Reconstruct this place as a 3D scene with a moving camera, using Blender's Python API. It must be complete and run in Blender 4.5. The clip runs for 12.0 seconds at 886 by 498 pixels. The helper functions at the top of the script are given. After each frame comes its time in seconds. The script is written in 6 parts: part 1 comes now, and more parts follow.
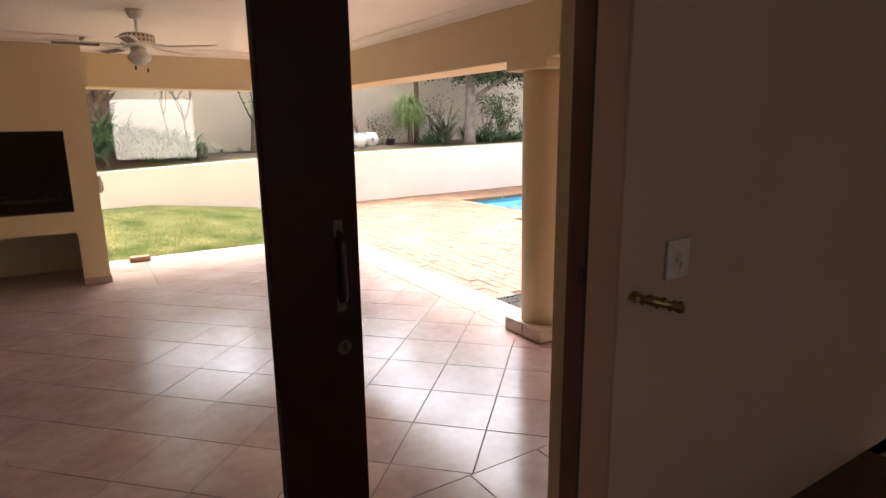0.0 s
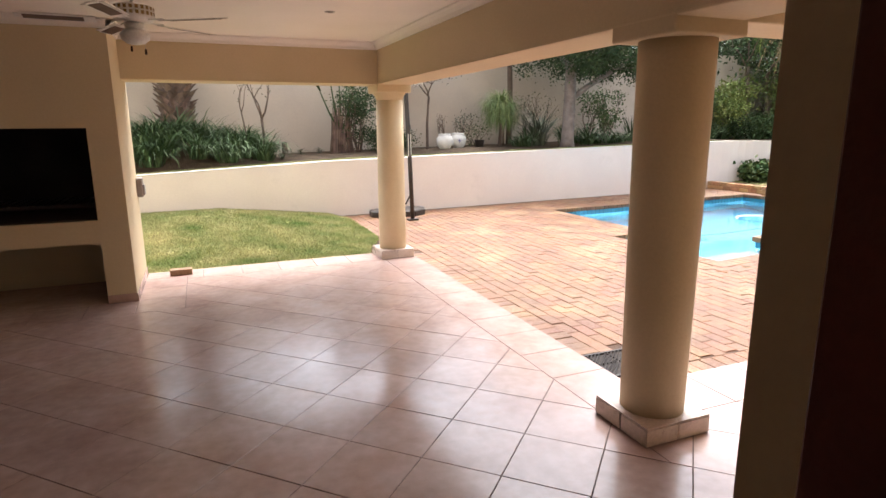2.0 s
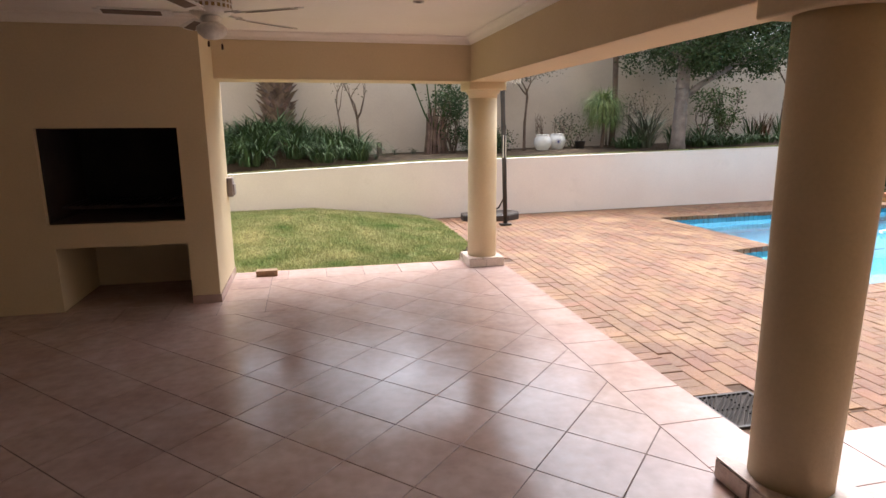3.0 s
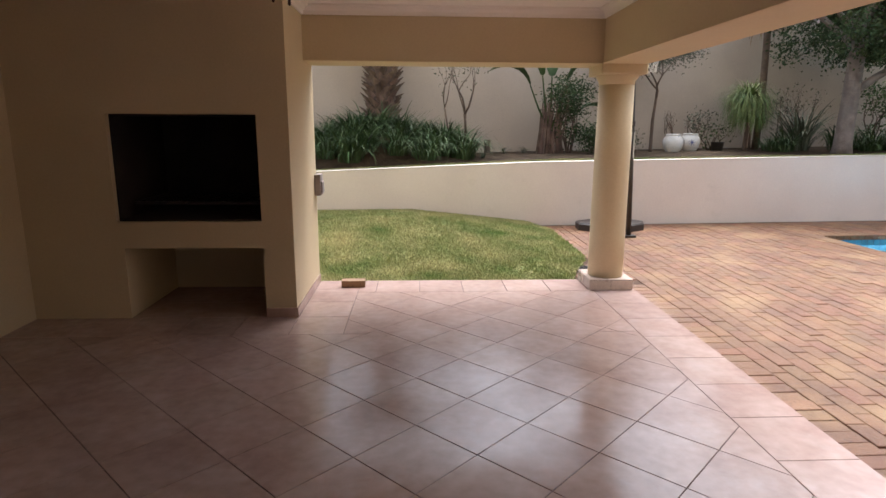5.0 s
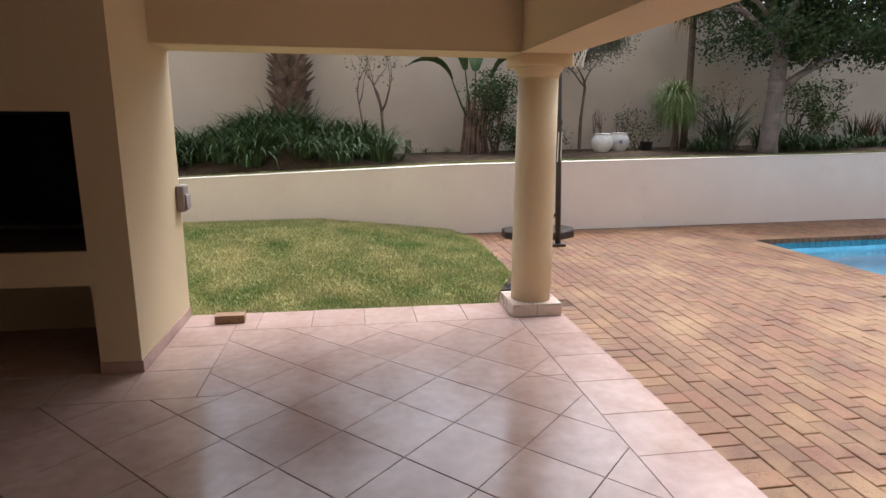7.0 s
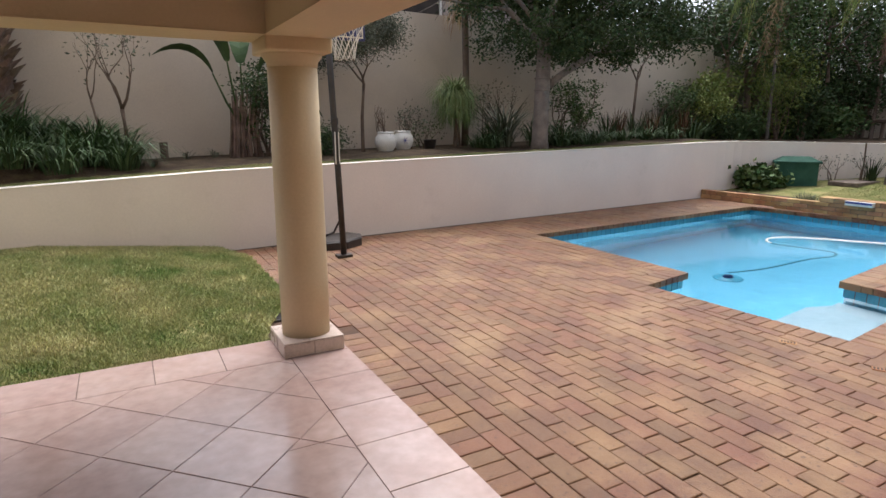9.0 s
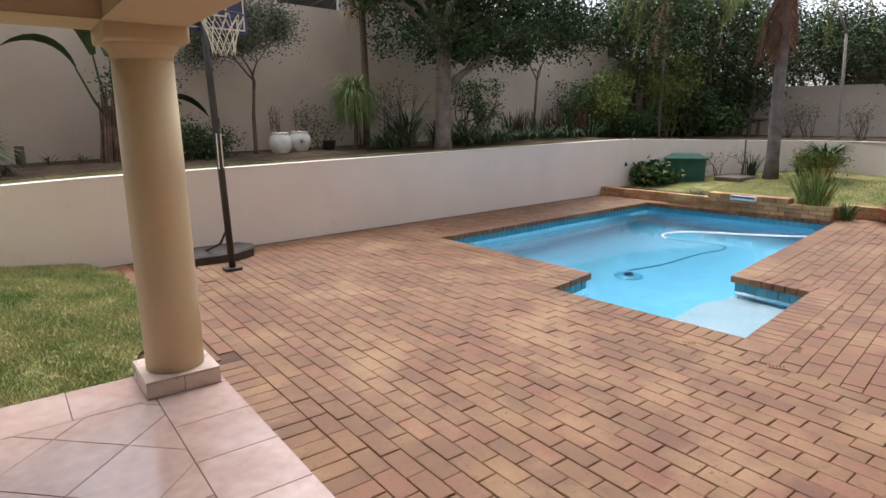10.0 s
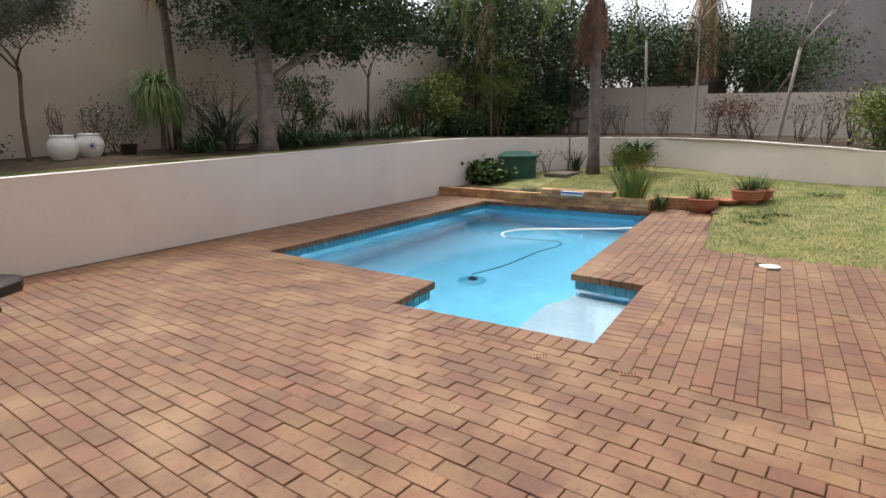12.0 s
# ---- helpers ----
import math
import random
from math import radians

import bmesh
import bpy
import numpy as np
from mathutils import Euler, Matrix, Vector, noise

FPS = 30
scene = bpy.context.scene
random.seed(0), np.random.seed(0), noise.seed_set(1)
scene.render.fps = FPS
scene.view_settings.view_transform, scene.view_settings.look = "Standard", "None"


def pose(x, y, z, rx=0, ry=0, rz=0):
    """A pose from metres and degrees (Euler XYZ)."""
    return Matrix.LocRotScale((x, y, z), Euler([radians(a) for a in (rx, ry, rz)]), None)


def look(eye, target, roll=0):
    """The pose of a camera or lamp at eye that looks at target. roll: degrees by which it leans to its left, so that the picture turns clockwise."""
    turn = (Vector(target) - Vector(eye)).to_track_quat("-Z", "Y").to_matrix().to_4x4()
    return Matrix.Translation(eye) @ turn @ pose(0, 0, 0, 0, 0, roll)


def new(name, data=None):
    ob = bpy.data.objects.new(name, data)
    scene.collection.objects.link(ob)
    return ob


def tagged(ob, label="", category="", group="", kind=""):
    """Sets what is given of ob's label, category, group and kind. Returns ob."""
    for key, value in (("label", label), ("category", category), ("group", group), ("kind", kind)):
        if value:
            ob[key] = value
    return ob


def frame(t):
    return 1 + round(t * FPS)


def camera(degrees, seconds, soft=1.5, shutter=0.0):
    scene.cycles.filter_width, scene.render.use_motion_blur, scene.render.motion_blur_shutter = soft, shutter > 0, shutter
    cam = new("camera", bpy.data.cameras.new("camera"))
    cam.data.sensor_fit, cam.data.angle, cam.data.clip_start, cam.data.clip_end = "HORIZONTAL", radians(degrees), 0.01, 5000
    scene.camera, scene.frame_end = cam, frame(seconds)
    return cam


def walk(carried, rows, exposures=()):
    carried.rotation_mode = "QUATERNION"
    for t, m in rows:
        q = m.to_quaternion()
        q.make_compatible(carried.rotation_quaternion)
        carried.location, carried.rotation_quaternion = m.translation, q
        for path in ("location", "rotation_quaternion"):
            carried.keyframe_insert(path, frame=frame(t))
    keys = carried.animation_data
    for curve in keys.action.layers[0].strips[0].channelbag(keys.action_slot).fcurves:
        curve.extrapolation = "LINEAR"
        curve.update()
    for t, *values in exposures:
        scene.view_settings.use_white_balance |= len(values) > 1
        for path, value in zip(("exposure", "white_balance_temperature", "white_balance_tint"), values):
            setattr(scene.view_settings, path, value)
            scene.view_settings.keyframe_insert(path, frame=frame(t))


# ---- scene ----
cam = camera(74.3, 12.0)
PATH = [
    (0, (-2.725, -7.633, 1.605), (-1.696, -5.971, 1.182), -0.7),
    (0.5, (-2.493, -7.355, 1.604), (-1.488, -5.677, 1.183), -0.6),
    (1, (-2.254, -7.076, 1.589), (-1.328, -5.353, 1.171), -0.4),
    (1.5, (-2.092, -6.821, 1.594), (-1.249, -5.057, 1.175), -0.4),
    (2, (-1.909, -6.602, 1.579), (-1.169, -4.791, 1.162), -0.4),
    (2.5, (-1.771, -6.412, 1.568), (-1.19, -4.544, 1.153), -0.5),
    (3, (-1.709, -6.195, 1.567), (-1.277, -4.286, 1.155), -0.4),
    (3.5, (-1.668, -5.98, 1.523), (-1.372, -4.044, 1.114), -0.2),
    (3.7, (-1.64, -5.874, 1.5), (-1.405, -3.93, 1.093), -0.2),
    (5.3, (-1.579, -5.071, 1.49), (-1.494, -3.115, 1.079), 0.3),
    (5.5, (-1.549, -4.987, 1.497), (-1.463, -3.032, 1.086), 0.3),
    (6, (-1.468, -4.764, 1.495), (-1.369, -2.809, 1.082), 0.2),
    (6.5, (-1.369, -4.545, 1.503), (-1.198, -2.596, 1.088), 0.3),
    (7, (-1.246, -4.343, 1.508), (-0.946, -2.41, 1.092), 0.3),
    (7.2, (-1.209, -4.266, 1.511), (-0.841, -2.344, 1.094), 0.2),
    (8.8, (-0.868, -3.705, 1.521), (0.016, -1.963, 1.094), 0.1),
    (9, (-0.814, -3.674, 1.519), (0.12, -1.956, 1.097), -0.1),
    (9.5, (-0.679, -3.555, 1.529), (0.398, -1.924, 1.104), -0.2),
    (10, (-0.521, -3.446, 1.53), (0.662, -1.891, 1.104), -0.3),
    (10.5, (-0.375, -3.329, 1.519), (0.899, -1.847, 1.094), -0.4),
    (11, (-0.271, -3.212, 1.529), (1.114, -1.834, 1.101), -0.4),
    (11.5, (-0.13, -3.126, 1.518), (1.348, -1.849, 1.089), -0.5),
    (12, (-0.017, -3.068, 1.5), (1.536, -1.884, 1.073), -0.6),
]
walk(cam, [(t, look(eye, target, roll)) for t, eye, target, roll in PATH], [(0, 2.95, 6500, 12), (1.0, 2.65, 6450, 12), (2.2, 2.22, 6350, 12), (3.5, 1.8, 6200, 12), (5.5, 1.55, 6150, 12), (7, 1.38, 6150, 12), (9, 1.1, 6200, 12), (12, 1.05, 6400, 11)])

# ---- world and sun ----
SUN_EL, SUN_AZ = radians(66), radians(25)
world = bpy.data.worlds.new("world")
scene.world = world
world.use_nodes = True
wt = world.node_tree
sky = wt.nodes.new("ShaderNodeTexSky")
sky.sky_type, sky.sun_disc = "NISHITA", False
sky.sun_elevation, sky.sun_rotation = SUN_EL, SUN_AZ
sky.air_density, sky.dust_density = 1.0, 4.0
hsv = wt.nodes.new("ShaderNodeHueSaturation")
hsv.inputs["Saturation"].default_value = 0.35
wt.links.new(sky.outputs[0], hsv.inputs["Color"])
wt.links.new(hsv.outputs[0], wt.nodes["Background"].inputs[0])
wt.nodes["Background"].inputs[1].default_value = 0.15
sun = new("sun", bpy.data.lights.new("sun", "SUN"))
sun.data.energy, sun.data.angle, sun.data.color = 1.1, radians(36), (1.0, 0.96, 0.91)
sun_dir = Vector((math.sin(SUN_AZ) * math.cos(SUN_EL), math.cos(SUN_AZ) * math.cos(SUN_EL), math.sin(SUN_EL)))
sun.matrix_world = look(sun_dir * 30, (0, 0, 0))


# ---- materials ----
def surf(name, c1, c2, scale=6.0, rough=0.7, bump=0.15, bscale=60.0, vary=0.0, metal=0.0, island=False, stain=None, dist=0.01, spec=0.5, fine_range=(0.86, 1.1)):
    """A surface of two colours mixed by noise at two scales, with fine relief. vary: spread of brightness from piece to piece."""
    m = bpy.data.materials.new(name)
    m.use_nodes = True
    t = m.node_tree
    n, l = t.nodes, t.links
    b = n["Principled BSDF"]
    b.inputs["Metallic"].default_value = metal
    b.inputs["Specular IOR Level"].default_value = spec
    co = n.new("ShaderNodeTexCoord")
    geo = n.new("ShaderNodeNewGeometry")
    pos = geo.outputs["Position"]
    n1 = n.new("ShaderNodeTexNoise")
    n1.inputs["Scale"].default_value, n1.inputs["Detail"].default_value = scale, 6
    n2 = n.new("ShaderNodeTexNoise")
    n2.inputs["Scale"].default_value, n2.inputs["Detail"].default_value = bscale, 4
    l.new(pos, n1.inputs["Vector"])
    l.new(pos, n2.inputs["Vector"])
    mix = n.new("ShaderNodeMix")
    mix.data_type = "RGBA"
    mix.inputs[6].default_value, mix.inputs[7].default_value = (*c1, 1), (*c2, 1)
    ramp = n.new("ShaderNodeMapRange")
    ramp.inputs[1].default_value, ramp.inputs[2].default_value = 0.32, 0.68
    l.new(n1.outputs[0], ramp.inputs[0])
    l.new(ramp.outputs[0], mix.inputs[0])
    col = mix.outputs[2]
    fine = n.new("ShaderNodeMapRange")
    fine.inputs[1].default_value, fine.inputs[2].default_value, fine.inputs[3].default_value, fine.inputs[4].default_value = 0.25, 0.75, fine_range[0], fine_range[1]
    l.new(n2.outputs[0], fine.inputs[0])
    hs = n.new("ShaderNodeHueSaturation")
    l.new(col, hs.inputs["Color"])
    val = fine.outputs[0]
    if vary:
        if island:
            rnd = geo.outputs["Random Per Island"]
        else:
            rnd = n.new("ShaderNodeObjectInfo").outputs["Random"]
        vr = n.new("ShaderNodeMapRange")
        vr.inputs[3].default_value, vr.inputs[4].default_value = 1 - vary, 1 + vary
        l.new(rnd, vr.inputs[0])
        mul = n.new("ShaderNodeMath")
        mul.operation = "MULTIPLY"
        l.new(vr.outputs[0], mul.inputs[0])
        l.new(val, mul.inputs[1])
        val = mul.outputs[0]
        m2 = n.new("ShaderNodeMath")
        m2.operation = "MULTIPLY_ADD"
        m2.inputs[1].default_value, m2.inputs[2].default_value = 7.31, 0.0
        l.new(rnd, m2.inputs[0])
        fr = n.new("ShaderNodeMath")
        fr.operation = "FRACT"
        l.new(m2.outputs[0], fr.inputs[0])
        hr = n.new("ShaderNodeMapRange")
        hr.inputs[3].default_value, hr.inputs[4].default_value = 0.5 - vary * 0.06, 0.5 + vary * 0.06
        l.new(fr.outputs[0], hr.inputs[0])
        l.new(hr.outputs[0], hs.inputs["Hue"])
    l.new(val, hs.inputs["Value"])
    out = hs.outputs[0]
    if stain:
        n3 = n.new("ShaderNodeTexNoise")
        n3.inputs["Scale"].default_value, n3.inputs["Detail"].default_value, n3.inputs["Roughness"].default_value = stain[1], 8, 0.65
        l.new(pos, n3.inputs["Vector"])
        sr = n.new("ShaderNodeMapRange")
        sr.inputs[1].default_value, sr.inputs[2].default_value, sr.inputs[4].default_value = stain[2], stain[2] + 0.18, stain[3]
        l.new(n3.outputs[0], sr.inputs[0])
        sm = n.new("ShaderNodeMix")
        sm.data_type = "RGBA"
        sm.inputs[7].default_value = (*stain[0], 1)
        l.new(sr.outputs[0], sm.inputs[0])
        l.new(out, sm.inputs[6])
        out = sm.outputs[2]
    l.new(out, b.inputs["Base Color"])
    rr = n.new("ShaderNodeMapRange")
    rr.inputs[3].default_value, rr.inputs[4].default_value = max(0.03, rough - 0.12), min(1, rough + 0.1)
    l.new(n1.outputs[0], rr.inputs[0])
    l.new(rr.outputs[0], b.inputs["Roughness"])
    if bump:
        bp = n.new("ShaderNodeBump")
        bp.inputs["Strength"].default_value, bp.inputs["Distance"].default_value = bump, dist
        l.new(n2.outputs[0], bp.inputs["Height"])
        l.new(bp.outputs[0], b.inputs["Normal"])
    return m


CREAM = surf("cream_plaster", (0.58, 0.47, 0.30), (0.63, 0.52, 0.34), 1.2, 0.75, 0.1, 55, fine_range=(0.96, 1.03), stain=((0.5, 0.4, 0.24), 0.8, 0.6, 0.25))
ROOM = surf("room_plaster", (0.60, 0.44, 0.345), (0.66, 0.49, 0.385), 1.0, 0.8, 0.08, 60, fine_range=(0.96, 1.03))
CEIL = surf("ceiling_paint", (0.80, 0.76, 0.68), (0.84, 0.80, 0.73), 1.5, 0.7, 0.04, 40, fine_range=(0.98, 1.02))
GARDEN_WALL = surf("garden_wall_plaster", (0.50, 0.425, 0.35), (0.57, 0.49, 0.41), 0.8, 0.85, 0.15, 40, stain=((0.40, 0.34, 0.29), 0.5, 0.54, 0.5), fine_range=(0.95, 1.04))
RET_WALL = surf("retaining_wall_paint", (0.69, 0.61, 0.565), (0.75, 0.67, 0.62), 1.1, 0.8, 0.12, 45, stain=((0.52, 0.45, 0.40), 1.7, 0.6, 0.45), fine_range=(0.96, 1.03))
RET_CAP = surf("retaining_wall_top", (0.60, 0.55, 0.49), (0.72, 0.66, 0.59), 3, 0.8, 0.2, 40)
TILE = surf("terracotta_tile", (0.375, 0.255, 0.222), (0.455, 0.335, 0.298), 3.2, 0.20, 0.1, 14, vary=0.06, stain=((0.50, 0.41, 0.385), 2.2, 0.55, 0.5), dist=0.004, spec=0.75)
tn = TILE.node_tree
haze, haze_map = tn.nodes.new("ShaderNodeTexNoise"), tn.nodes.new("ShaderNodeMapRange")
haze.inputs["Scale"].default_value, haze.inputs["Detail"].default_value, haze.inputs["Distortion"].default_value = 2.4, 5, 0.0
haze_map.inputs[1].default_value, haze_map.inputs[2].default_value, haze_map.inputs[3].default_value, haze_map.inputs[4].default_value = 0.3, 0.7, 0.13, 0.25
tn.links.new(tn.nodes["Geometry"].outputs["Position"], haze.inputs["Vector"])
tn.links.new(haze.outputs[0], haze_map.inputs[0])
tn.links.new(haze_map.outputs[0], tn.nodes["Principled BSDF"].inputs["Roughness"])
GROUT = surf("tile_grout", (0.10, 0.066, 0.052), (0.15, 0.105, 0.085), 12, 0.9, 0.3, 120)
PAVER = surf("clay_paver", (0.145, 0.060, 0.026), (0.215, 0.104, 0.046), 2.2, 0.48, 0.6, 170, vary=0.17, stain=((0.31, 0.19, 0.095), 1.1, 0.5, 0.8))
PAVER_MANY = surf("clay_paver_field", (0.145, 0.060, 0.026), (0.215, 0.104, 0.046), 2.2, 0.48, 0.6, 170, vary=0.17, island=True, stain=((0.31, 0.19, 0.095), 1.1, 0.5, 0.8))
for clay in (PAVER, PAVER_MANY):
    pn = clay.node_tree
    pore, pore_map, pore_mix = pn.nodes.new("ShaderNodeTexNoise"), pn.nodes.new("ShaderNodeMapRange"), pn.nodes.new("ShaderNodeMix")
    pore.inputs["Scale"].default_value, pore.inputs["Detail"].default_value = 55, 3
    pore_map.inputs[1].default_value, pore_map.inputs[2].default_value, pore_map.inputs[4].default_value = 0.62, 0.70, 0.8
    pore_mix.data_type = "RGBA"
    pore_mix.inputs[7].default_value = (0.07, 0.03, 0.016, 1)
    shader = pn.nodes["Principled BSDF"]
    pn.links.new(pn.nodes["Geometry"].outputs["Position"], pore.inputs["Vector"])
    pn.links.new(pore.outputs[0], pore_map.inputs[0])
    pn.links.new(pore_map.outputs[0], pore_mix.inputs[0])
    pn.links.new(shader.inputs["Base Color"].links[0].from_socket, pore_mix.inputs[6])
    pn.links.new(pore_mix.outputs[2], shader.inputs["Base Color"])
SAND = surf("paver_joint_sand", (0.05, 0.026, 0.015), (0.11, 0.06, 0.035), 9, 0.95, 0.4, 200)
SOIL = surf("bed_soil", (0.045, 0.032, 0.022), (0.095, 0.068, 0.045), 4, 0.95, 0.9, 35, stain=((0.12, 0.10, 0.05), 5, 0.55, 0.6), dist=0.03, spec=0.1)
LAWN = surf("lawn_ground", (0.14, 0.17, 0.05), (0.33, 0.29, 0.13), 3.5, 0.95, 0.8, 90, stain=((0.3, 0.25, 0.13), 1.1, 0.5, 0.6), dist=0.02, spec=0.1)
BLADE = surf("grass_blade", (0.12, 0.20, 0.04), (0.46, 0.42, 0.20), 1.7, 0.75, 0.0, 40, vary=0.45, island=True)
DARKWOOD = surf("dark_stained_wood", (0.026, 0.008, 0.006), (0.045, 0.014, 0.010), 5, 0.55, 0.05, 80, spec=0.25)
REDWOOD = surf("red_stained_wood", (0.10, 0.021, 0.012), (0.145, 0.036, 0.02), 6, 0.4, 0.15, 80)
WHITE = surf("white_plastic", (0.75, 0.73, 0.68), (0.8, 0.78, 0.72), 4, 0.35, 0.02, 50)
BRASS = surf("aged_brass", (0.30, 0.20, 0.08), (0.42, 0.30, 0.13), 30, 0.4, 0.3, 120, metal=0.9)
STEEL = surf("satin_steel", (0.5, 0.48, 0.45), (0.6, 0.58, 0.55), 20, 0.35, 0.05, 100, metal=1.0)
DARKMETAL = surf("tarnished_metal", (0.10, 0.085, 0.075), (0.17, 0.145, 0.125), 20, 0.45, 0.05, 100, metal=0.8)
BLACKPAINT = surf("black_steel", (0.02, 0.017, 0.016), (0.045, 0.035, 0.03), 10, 0.5, 0.2, 90)
# soot in the braai; elsewhere black that stands for shade in gaps and holes
SOOT_AND_SHADE = surf("sooty_render_and_dark_gaps", (0.022, 0.018, 0.016), (0.05, 0.04, 0.034), 3, 0.9, 0.6, 50)
TILEWHITE = surf("plinth_tile", (0.52, 0.42, 0.36), (0.6, 0.5, 0.43), 8, 0.3, 0.05, 60, vary=0.05)
POOLFLOOR = surf("pool_marbelite", (0.13, 0.47, 0.68), (0.16, 0.53, 0.74), 2.5, 0.7, 0.1, 30)
POOLSTEP = surf("pool_shelf", (0.30, 0.43, 0.50), (0.38, 0.49, 0.55), 2.5, 0.7, 0.1, 30)
POOLTILE = surf("pool_waterline_tile", (0.05, 0.27, 0.42), (0.09, 0.36, 0.52), 9, 0.2, 0.05, 60, vary=0.3)
GREENBOX = surf("green_fibreglass", (0.022, 0.07, 0.05), (0.04, 0.105, 0.075), 5, 0.8, 0.1, 60, spec=0.2)
TERRACOTTA = surf("terracotta_pot", (0.34, 0.125, 0.07), (0.44, 0.19, 0.115), 9, 0.8, 0.2, 70)
POTWHITE = surf("white_glazed_pot", (0.68, 0.67, 0.64), (0.76, 0.75, 0.72), 6, 0.3, 0.05, 40)
POTBLUE = surf("blue_glaze_paint", (0.05, 0.07, 0.25), (0.08, 0.11, 0.33), 15, 0.3, 0.0, 40)
FACEBRICK = surf("face_brick", (0.33, 0.17, 0.075), (0.50, 0.31, 0.15), 5, 0.85, 0.5, 90, vary=0.3)
MORTAR = surf("brick_mortar", (0.10, 0.075, 0.06), (0.18, 0.14, 0.11), 12, 0.95, 0.4, 90)
GREYWALL = surf("neighbour_render", (0.23, 0.195, 0.18), (0.33, 0.285, 0.265), 0.5, 0.9, 0.3, 12, stain=((0.15, 0.13, 0.12), 0.8, 0.5, 0.5))
NET = surf("net_cord", (0.6, 0.56, 0.48), (0.7, 0.66, 0.6), 20, 0.8, 0.1, 90)
BOARD = surf("blue_backboard", (0.015, 0.025, 0.10), (0.03, 0.04, 0.14), 5, 0.35, 0.05, 60)
BARK = surf("grey_bark", (0.16, 0.13, 0.115), (0.26, 0.22, 0.195), 7, 0.9, 0.9, 45, dist=0.02)
BARK_DARK = surf("brown_bark", (0.09, 0.06, 0.045), (0.17, 0.12, 0.09), 9, 0.9, 0.9, 50, dist=0.02)
BARK_GREY = surf("palm_grey_bark", (0.11, 0.09, 0.09), (0.20, 0.17, 0.165), 5, 0.9, 0.9, 40, dist=0.02, stain=((0.06, 0.045, 0.04), 3, 0.55, 0.7))
BARK_PALM = surf("palm_boot", (0.10, 0.065, 0.05), (0.26, 0.18, 0.14), 6, 0.9, 0.8, 60, vary=0.3, island=True)
BARK_WHITE = surf("birch_bark", (0.22, 0.19, 0.17), (0.36, 0.32, 0.28), 9, 0.8, 0.5, 60, stain=((0.07, 0.05, 0.045), 9, 0.5, 0.9))


def leafmat(name, c1, c2, rough=0.5, vary=0.4):
    m = surf(name, c1, c2, 3.0, rough + 0.2, 0.0, 40, vary=vary, island=True, spec=0.2)
    return m


L_DARK = leafmat("leaf_dark", (0.024, 0.046, 0.016), (0.055, 0.084, 0.032))
L_MID = leafmat("leaf_mid", (0.04, 0.08, 0.025), (0.09, 0.13, 0.045))
L_LIME = leafmat("leaf_yellowgreen", (0.09, 0.14, 0.03), (0.2, 0.22, 0.06))
L_GREY = leafmat("leaf_greygreen", (0.06, 0.075, 0.05), (0.13, 0.14, 0.10))
L_STRAP = leafmat("strap_leaf", (0.035, 0.07, 0.025), (0.085, 0.135, 0.055), 0.4)
L_YUCCA = leafmat("grass_tree_leaf", (0.09, 0.16, 0.055), (0.24, 0.29, 0.12), 0.45)
L_DRY = leafmat("dry_frond", (0.26, 0.17, 0.085), (0.42, 0.31, 0.18), 0.8)
L_BOOT = leafmat("brown_palm_sheath", (0.10, 0.05, 0.035), (0.22, 0.125, 0.085), 0.8)
L_BARE = leafmat("dry_twig", (0.16, 0.11, 0.08), (0.24, 0.18, 0.14), 0.8)
L_RED = leafmat("reddish_leaf", (0.10, 0.05, 0.035), (0.16, 0.09, 0.05), 0.6)


def glass(name, tint=(1, 1, 1), rough=0.0, ior=1.45):
    m = bpy.data.materials.new(name)
    m.use_nodes = True
    b = m.node_tree.nodes["Principled BSDF"]
    b.inputs["Base Color"].default_value = (*tint, 1)
    b.inputs["Roughness"].default_value = rough
    b.inputs["Transmission Weight"].default_value = 1
    b.inputs["IOR"].default_value = ior
    return m


GLASS = glass("window_glass", (0.97, 0.98, 0.97))
WATER = glass("pool_water", (0.86, 0.97, 1.0), 0.07, 1.33)
wn = WATER.node_tree
w_noise, w_bump, w_geo = wn.nodes.new("ShaderNodeTexNoise"), wn.nodes.new("ShaderNodeBump"), wn.nodes.new("ShaderNodeNewGeometry")
w_noise.inputs["Scale"].default_value, w_noise.inputs["Detail"].default_value = 3.0, 3
w_bump.inputs["Strength"].default_value, w_bump.inputs["Distance"].default_value = 0.05, 0.03
wn.links.new(w_geo.outputs["Position"], w_noise.inputs["Vector"])
wn.links.new(w_noise.outputs[0], w_bump.inputs["Height"])
wn.links.new(w_bump.outputs[0], wn.nodes["Principled BSDF"].inputs["Normal"])


# ---- mesh helpers ----
def obj(name, bm, mat, smooth=False):
    me = bpy.data.meshes.new(name)
    bm.to_mesh(me)
    bm.free()
    me.materials.append(mat)
    if smooth:
        me.shade_smooth()
    return new(name, me)


def part(name, bm, mat, parent, label="", smooth=False):
    ob = obj(name, bm, mat, smooth)
    ob.parent = parent
    return tagged(ob, label)


def thing(name, label, category, at=(0, 0, 0), group="", turn=0):
    e = new(name)
    e.empty_display_size = 0.1
    e.matrix_basis = pose(*at, 0, 0, turn)
    return tagged(e, label, category, group)


def structure(name, bm, mat, label="", smooth=False):
    return tagged(obj(name, bm, mat, smooth), label, "", "", "structure")


